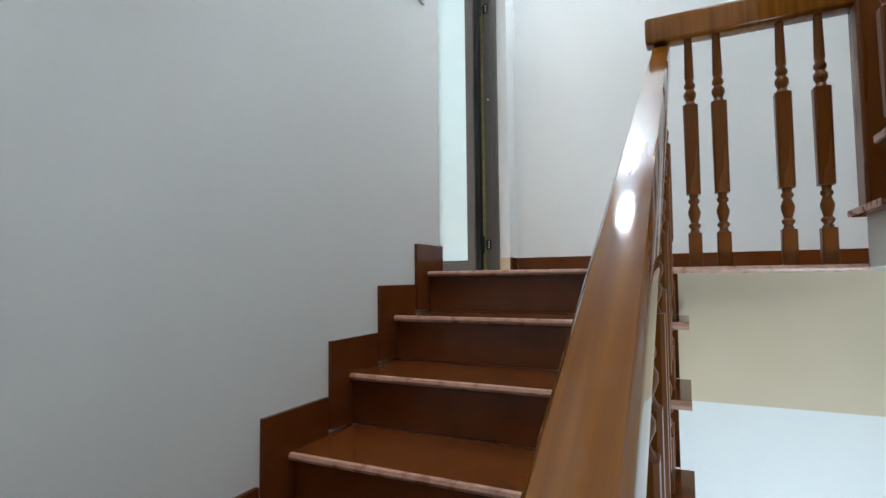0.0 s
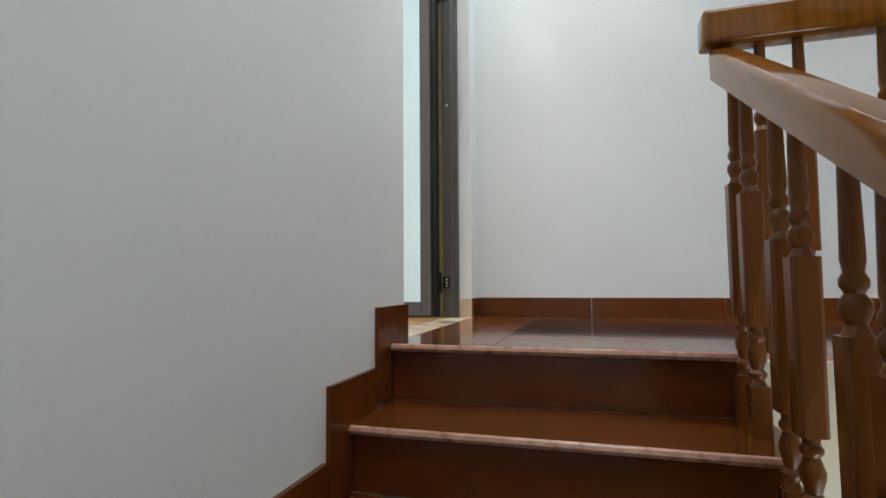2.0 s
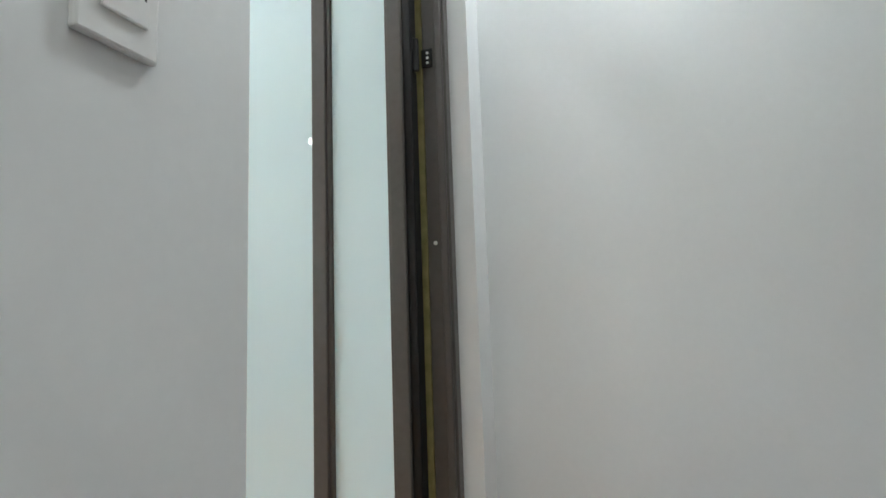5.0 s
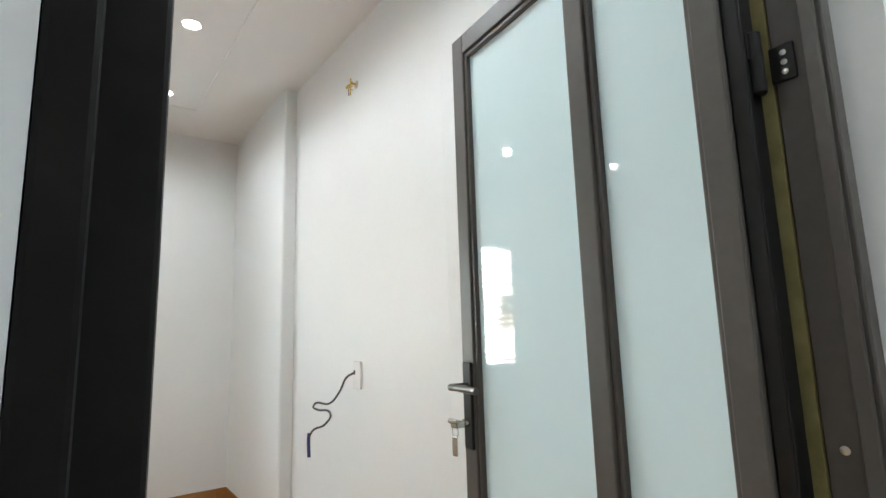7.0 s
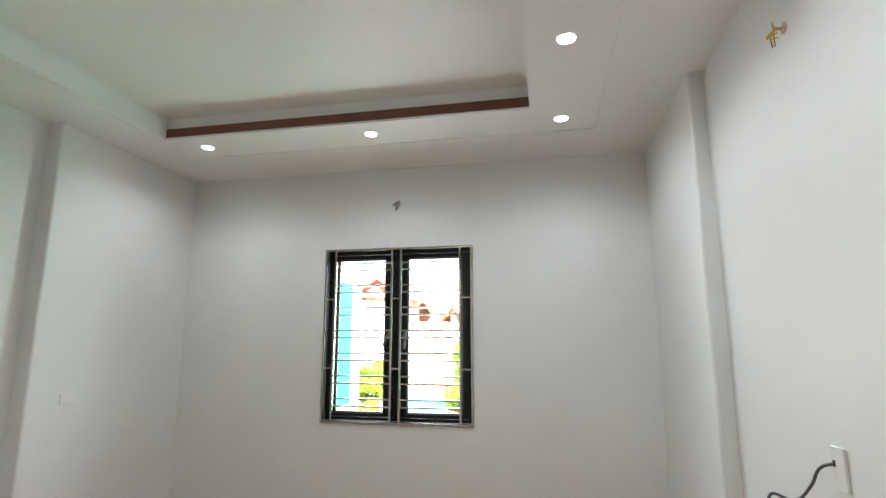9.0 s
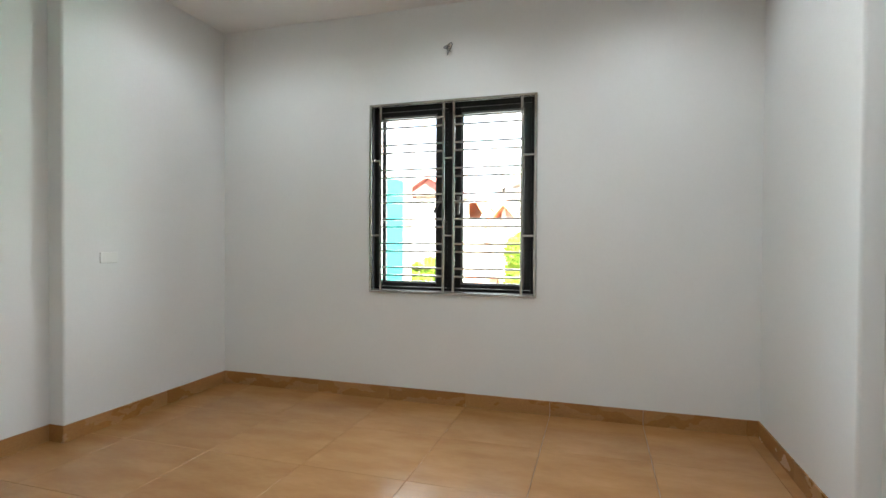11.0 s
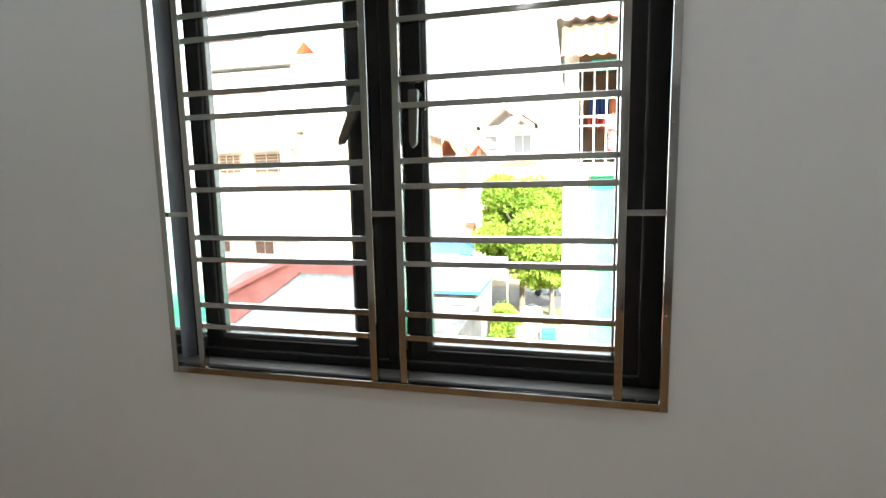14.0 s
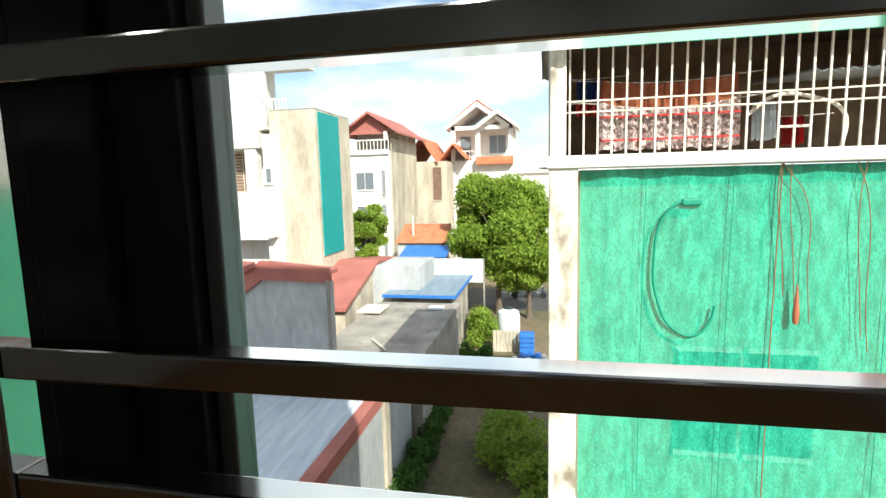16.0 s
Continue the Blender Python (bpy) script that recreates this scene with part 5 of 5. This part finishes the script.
hanging_cloth("blue_shirt", "blue shirt hung to dry", -0.26, 0.02, 2.52, 2.78, -10.7, BLUE_CLOTH)
hanging_cloth("red_shirt", "red shirt hung to dry", -0.28, 0.04, 2.34, 2.48, -10.6, RED_CLOTH)
hanging_cloth("white_shirt", "white shirt hung to dry", 1.58, 1.80, 1.98, 2.36, -10.4, WHITE_CLOTH)
hanging_cloth("red_trousers", "red trousers hung to dry", 1.92, 2.12, 1.92, 2.22, -10.5, RED_CLOTH)
dr = thing("clothes_rack", "white bent metal clothes rack", "clothes rack", at=(0, 0.176, -0.337))
tube("arch", [(-10.3, 1.50, 2.24), (-10.3, 1.75, 2.42), (-10.3, 2.1, 2.40), (-10.3, 2.42, 2.22), (-10.3, 2.42, 1.86)], 0.02, WHITE_METAL, dr)
tube("bar", [(-10.3, 1.8, 2.1), (-10.3, 2.1, 2.1)], 0.015, WHITE_METAL, dr)
part("partition", corrugated(-12.4, -10.5, 2.2, 5.0, 2.9, 2.7, 0.12, 0.02), METAL_ROOF, dr)


# ---------------------------------------------------------------- trees and plants
def leaves(bm, rng, c, r, n, size):
    """Leaf cards scattered through an uneven ellipsoid, denser towards its skin."""
    for _ in range(n):
        d = Vector((rng.gauss(0, 1), rng.gauss(0, 1), rng.gauss(0, 1))).normalized()
        q = 0.50 + 0.62 * rng.random() ** 0.8
        p = Vector((c[0] + d.x * r[0] * q, c[1] + d.y * r[1] * q, c[2] + d.z * r[2] * q))
        a = Vector((rng.gauss(0, 1), rng.gauss(0, 1), rng.gauss(0, 0.6))).normalized() * size * rng.uniform(0.6, 1.3)
        u = a.cross(Vector((rng.gauss(0, 1), rng.gauss(0, 1), rng.gauss(0, 1)))).normalized() * size * 0.42
        m = p + a * 0.5 + Vector((0, 0, -0.12 * size))
        v = [bm.verts.new(x) for x in (p, m + u, p + a, m - u)]
        bm.faces.new(v)


def tree(name, label, x, y, top, spread, seed, clumps, n, size, material=LEAF, crown_z=0.45):
    rng = random.Random(seed)
    t = thing(name, label, "tree", "", (x, y, G))
    h = top - G
    bm = bmesh.new()
    lathe(bm, [(0.05 * h * 0.6, 0), (0.032 * h * 0.6, 0.12 * h), (0.026 * h * 0.6, 0.35 * h), (0.012 * h * 0.6, 0.62 * h), (0.004 * h, 0.8 * h)], 10)
    for i in range(7):
        a, z = i * 2.4 + rng.random(), h * rng.uniform(0.28, 0.6)
        rod(bm, (0, 0, z), (math.cos(a) * spread * 0.6, math.sin(a) * spread * 0.6, z + h * rng.uniform(0.12, 0.25)), 0.006 * h, 6)
    part("trunk", bm, BARK, t, "", True)
    bm = bmesh.new()
    zc = h * (crown_z + (1 - crown_z) / 2)
    hz = h * (1 - crown_z) / 2
    for i in range(clumps):
        a, q, w = rng.uniform(0, 6.283), rng.random() ** 0.5, rng.uniform(-0.8, 0.85)
        k = math.sqrt(max(0.05, 1 - w * w))
        r = spread * rng.uniform(0.16, 0.40)
        leaves(bm, rng, (math.cos(a) * q * spread * k * 0.85, math.sin(a) * q * spread * k * 0.85, zc + w * hz * 0.82), (r, r, r * 0.8), n, size)
    part("crown", bm, material, t)
    return t


tree("street_tree", "large leafy green street tree", -39.6, -3.64, 2.2, 3.7, 3, 52, 1500, 0.19, LEAF, 0.22)
tree("street_tree", "large leafy green street tree", -38.6, -1.5, 0.5, 2.6, 11, 30, 1300, 0.19, LEAF, 0.15)
tree("small_tree", "slim green tree beside a cream house", -34.6, -11.7, 0.85, 1.5, 5, 34, 700, 0.15, LEAF, 0.35)


def bush(name, label, x, y, rx, ry, h, seed, clumps, n, size, material=LEAF_D):
    rng = random.Random(seed)
    t = thing(name, label, "bush", "", (x, y, G))
    bm = bmesh.new()
    for i in range(5):
        a = i * 1.3
        rod(bm, (0, 0, 0), (math.cos(a) * rx * 0.5, math.sin(a) * ry * 0.5, h * 0.7), 0.02, 5)
    part("stems", bm, BARK, t)
    bm = bmesh.new()
    for i in range(clumps):
        leaves(bm, rng, (rng.uniform(-rx, rx) * 0.8, rng.uniform(-ry, ry) * 0.8, h * rng.uniform(0.2, 0.8)), (rx * 0.35, ry * 0.35, h * 0.25), n, size)
    part("foliage", bm, material, t)


hedge = thing("hedge", "dense dark green climber hedge along the wall", "hedge", "", (-21.3, -4.46, G))
rng = random.Random(8)
bm = bmesh.new()
for i in range(46):
    leaves(bm, rng, (-4.2 + 8.6 * i / 45, rng.uniform(-0.15, 0.25), rng.uniform(0.25, 0.9)), (0.32, 0.34, 0.38), 240, 0.11)
part("foliage", bm, LEAF_D, hedge)
bm = bmesh.new()
for i in range(12):
    rod(bm, (-4.0 + 8.0 * i / 11, -0.2, 0), (-4.0 + 8.0 * i / 11, 0.0, 0.9), 0.02, 5)
part("stems", bm, BARK, hedge)
bush("garden_bush", "ragged green garden bush on bare earth", -20.5, -1.5, 1.7, 1.1, 1.7, 4, 30, 230, 0.12, LEAF)
bush("garden_bush", "ragged green garden bush on bare earth", -18.0, -0.85, 1.3, 0.9, 1.5, 6, 24, 220, 0.12, LEAF)
bush("shrub", "tall green shrub beside the shed", -32.7, -3.94, 1.3, 0.9, 2.2, 9, 26, 200, 0.14, LEAF)
bush("shrub", "tall green shrub beside the shed", -28.9, -3.96, 1.1, 0.8, 1.2, 10, 18, 180, 0.13, LEAF_D)
bush("weed_patch", "low weeds on the bare yard", -26.8, -3.6, 1.4, 0.8, 0.5, 12, 16, 80, 0.16, LEAF_D)

# yard clutter
tk = thing("water_tank", "white plastic water tank in the yard", "water tank", "", (-33.5, -2.54, G))
part("tank", lathe(bmesh.new(), [(0.62, 0), (0.66, 0.1), (0.66, 1.5), (0.60, 1.75), (0.25, 1.9)], 20), WHITE_CLOTH, tk, "", True)
part("lid", lathe(bmesh.new(), [(0.26, 1.88), (0.26, 1.98), (0.1, 2.02)], 16), PANE_DARK, tk)
cr = thing("crate_stack", "stack of blue plastic crates", "crates", "", (-30.9, -1.39, G))
for i in range(5):
    part("crate", boxes(((-0.3, -0.38, i * 0.26), (0.3, 0.38, i * 0.26 + 0.23), 0.02, 1)), BLUE_PAINT, cr)
fp = thing("bamboo_fence", "short tan woven fence panel", "fence", "", (-31.4, -2.45, G))
for i in range(8):
    part("slat", boxes(((-0.03, -0.8 + i * 0.2, 0), (0.03, -0.62 + i * 0.2, 1.2))), STUCCO_B, fp)
ps = thing("leaning_sheet", "leaning white sheet in the yard", "sheet", "", (-20.4, -0.29, G + 1.8))
part("sheet", prism(bmesh.new(), [(-0.9, 0.9), (0.6, 1.1), (0.7, 0.2), (-0.7, -0.1)], "x", -0.02, 0.02), WHITE_CLOTH, ps)
part("prop", boxes(((-0.05, -0.05, -1.8), (0.05, 0.05, 0.6))), BARK, ps)
rb = thing("rubbish_heap", "heap of pale plastic rubbish on the earth", "rubbish", "", (-29.4, -1.16, G))
rng = random.Random(21)
for i in range(9):
    s = rng.uniform(0.15, 0.4)
    part("bag", lathe(bmesh.new(), [(s * 0.6, 0), (s, s * 0.4), (s * 0.7, s * 0.9), (s * 0.2, s * 1.2)], 8, (rng.uniform(-1.2, 1.2), rng.uniform(-0.9, 0.7), 0)), (WHITE_CLOTH, BLUE_PAINT, WHITE_METAL)[i % 3], rb, "", True)


def scooter(x, y):
    t = thing("motor_scooter", "dark motor scooter parked at the kerb", "scooter", "scooters in the street", (x, y, G + 0.03))
    for dy in (-0.6, 0.6):
        part("wheel", lathe(bmesh.new(), [(0.16, -0.05), (0.27, -0.05), (0.27, 0.05), (0.16, 0.05)], 16, (0, dy, 0.27), pose(0, 0, 0, 0, 90, 0)), BLACK, t)
    part("body", prism(bmesh.new(), [(-0.75, 0.5), (-0.7, 0.8), (0.0, 0.72), (0.1, 0.42), (0.42, 0.45), (0.55, 1.0), (0.66, 0.95), (0.6, 0.4), (0.1, 0.25), (-0.45, 0.3)], "x", -0.14, 0.14), PANE_DARK, t)
    part("handlebar", boxes(((-0.32, 0.5, 0.98), (0.32, 0.56, 1.03), 0.01)), WHITE_METAL, t)


scooter(-44.5, -2.2)
scooter(-44.6, -1.2)
pole = thing("street_pole", "thin pale street pole", "pole", "", (-39.7, -9.76, G))
part("pole", lathe(bmesh.new(), [(0.09, 0), (0.06, 7.0)], 10), WHITE_METAL, pole, "", True)

# ---------------------------------------------------------------- floor tiles and skirting of the room
tile_mesh = {}


def piece(name, parent, lo, hi, material, bevel=0.001):
    """A tile of its own; tiles of one size share one mesh."""
    size = tuple(round(b - a, 4) for a, b in zip(lo, hi))
    key = (size, material.name, name)
    if key not in tile_mesh:
        me = bpy.data.meshes.new(name)
        bm = boxes(((0, 0, 0), size, bevel, 1))
        bm.normal_update()
        bm.to_mesh(me)
        bm.free()
        me.materials.append(material)
        tile_mesh[key] = me
    ob = new(name, tile_mesh[key])
    ob.parent = parent
    ob.location = lo
    return ob


xs = [X_WIN]
while xs[-1] < X_DOOR - 0.01:
    xs.append(min(round(xs[-1] + 0.6, 4), X_DOOR))
ys = [Y_L, -2.397, -1.797, -1.197, -0.597, 0.003, 0.603, 1.203, Y_R]
for a, b in zip(xs, xs[1:]):
    for c, d in zip(ys, ys[1:]):
        piece("tile", floor, (a + 0.001, c + 0.001, -0.008), (b - 0.001, d - 0.001, 0.0), TILE)
base = tagged(new("baseboard"), "brown ceramic skirting tiles round the bedroom", kind="structure")
cuts = [-2.687] + [y for y in ys if -2.6 < y < 1.25] + [1.274]
for c, d in zip(cuts, cuts[1:]):
    piece("skirting_tile", base, (X_WIN, c + 0.0008, 0), (X_WIN + 0.010, d - 0.0008, 0.098), SKIRT_TILE)
for y, s, edge, front in ((1.274, -1, -3.08, Y_R), (-2.687, 1, -2.95, Y_L)):
    y0, y1 = sorted((y, y + s * 0.010))
    piece("skirting_tile", base, (X_WIN + 0.010, y0, 0), (X_WIN + 0.61, y1, 0.098), SKIRT_TILE)
    piece("skirting_tile", base, (X_WIN + 0.612, y0, 0), (edge + 0.010, y1, 0.098), SKIRT_TILE)
    f0, f1 = sorted((y, front))
    piece("skirting_tile", base, (edge, f0, 0), (edge + 0.010, f1, 0.098), SKIRT_TILE)
    y0, y1 = sorted((front, front + s * 0.010))
    x = edge + 0.010
    while x < X_DOOR - 0.02:
        n = min(x + 0.6, X_DOOR if s > 0 else -1.37)
        if n - x < 0.03:
            break
        piece("skirting_tile", base, (x + 0.0008, y0, 0), (n - 0.0008, y1, 0.098), SKIRT_TILE)
        x = n
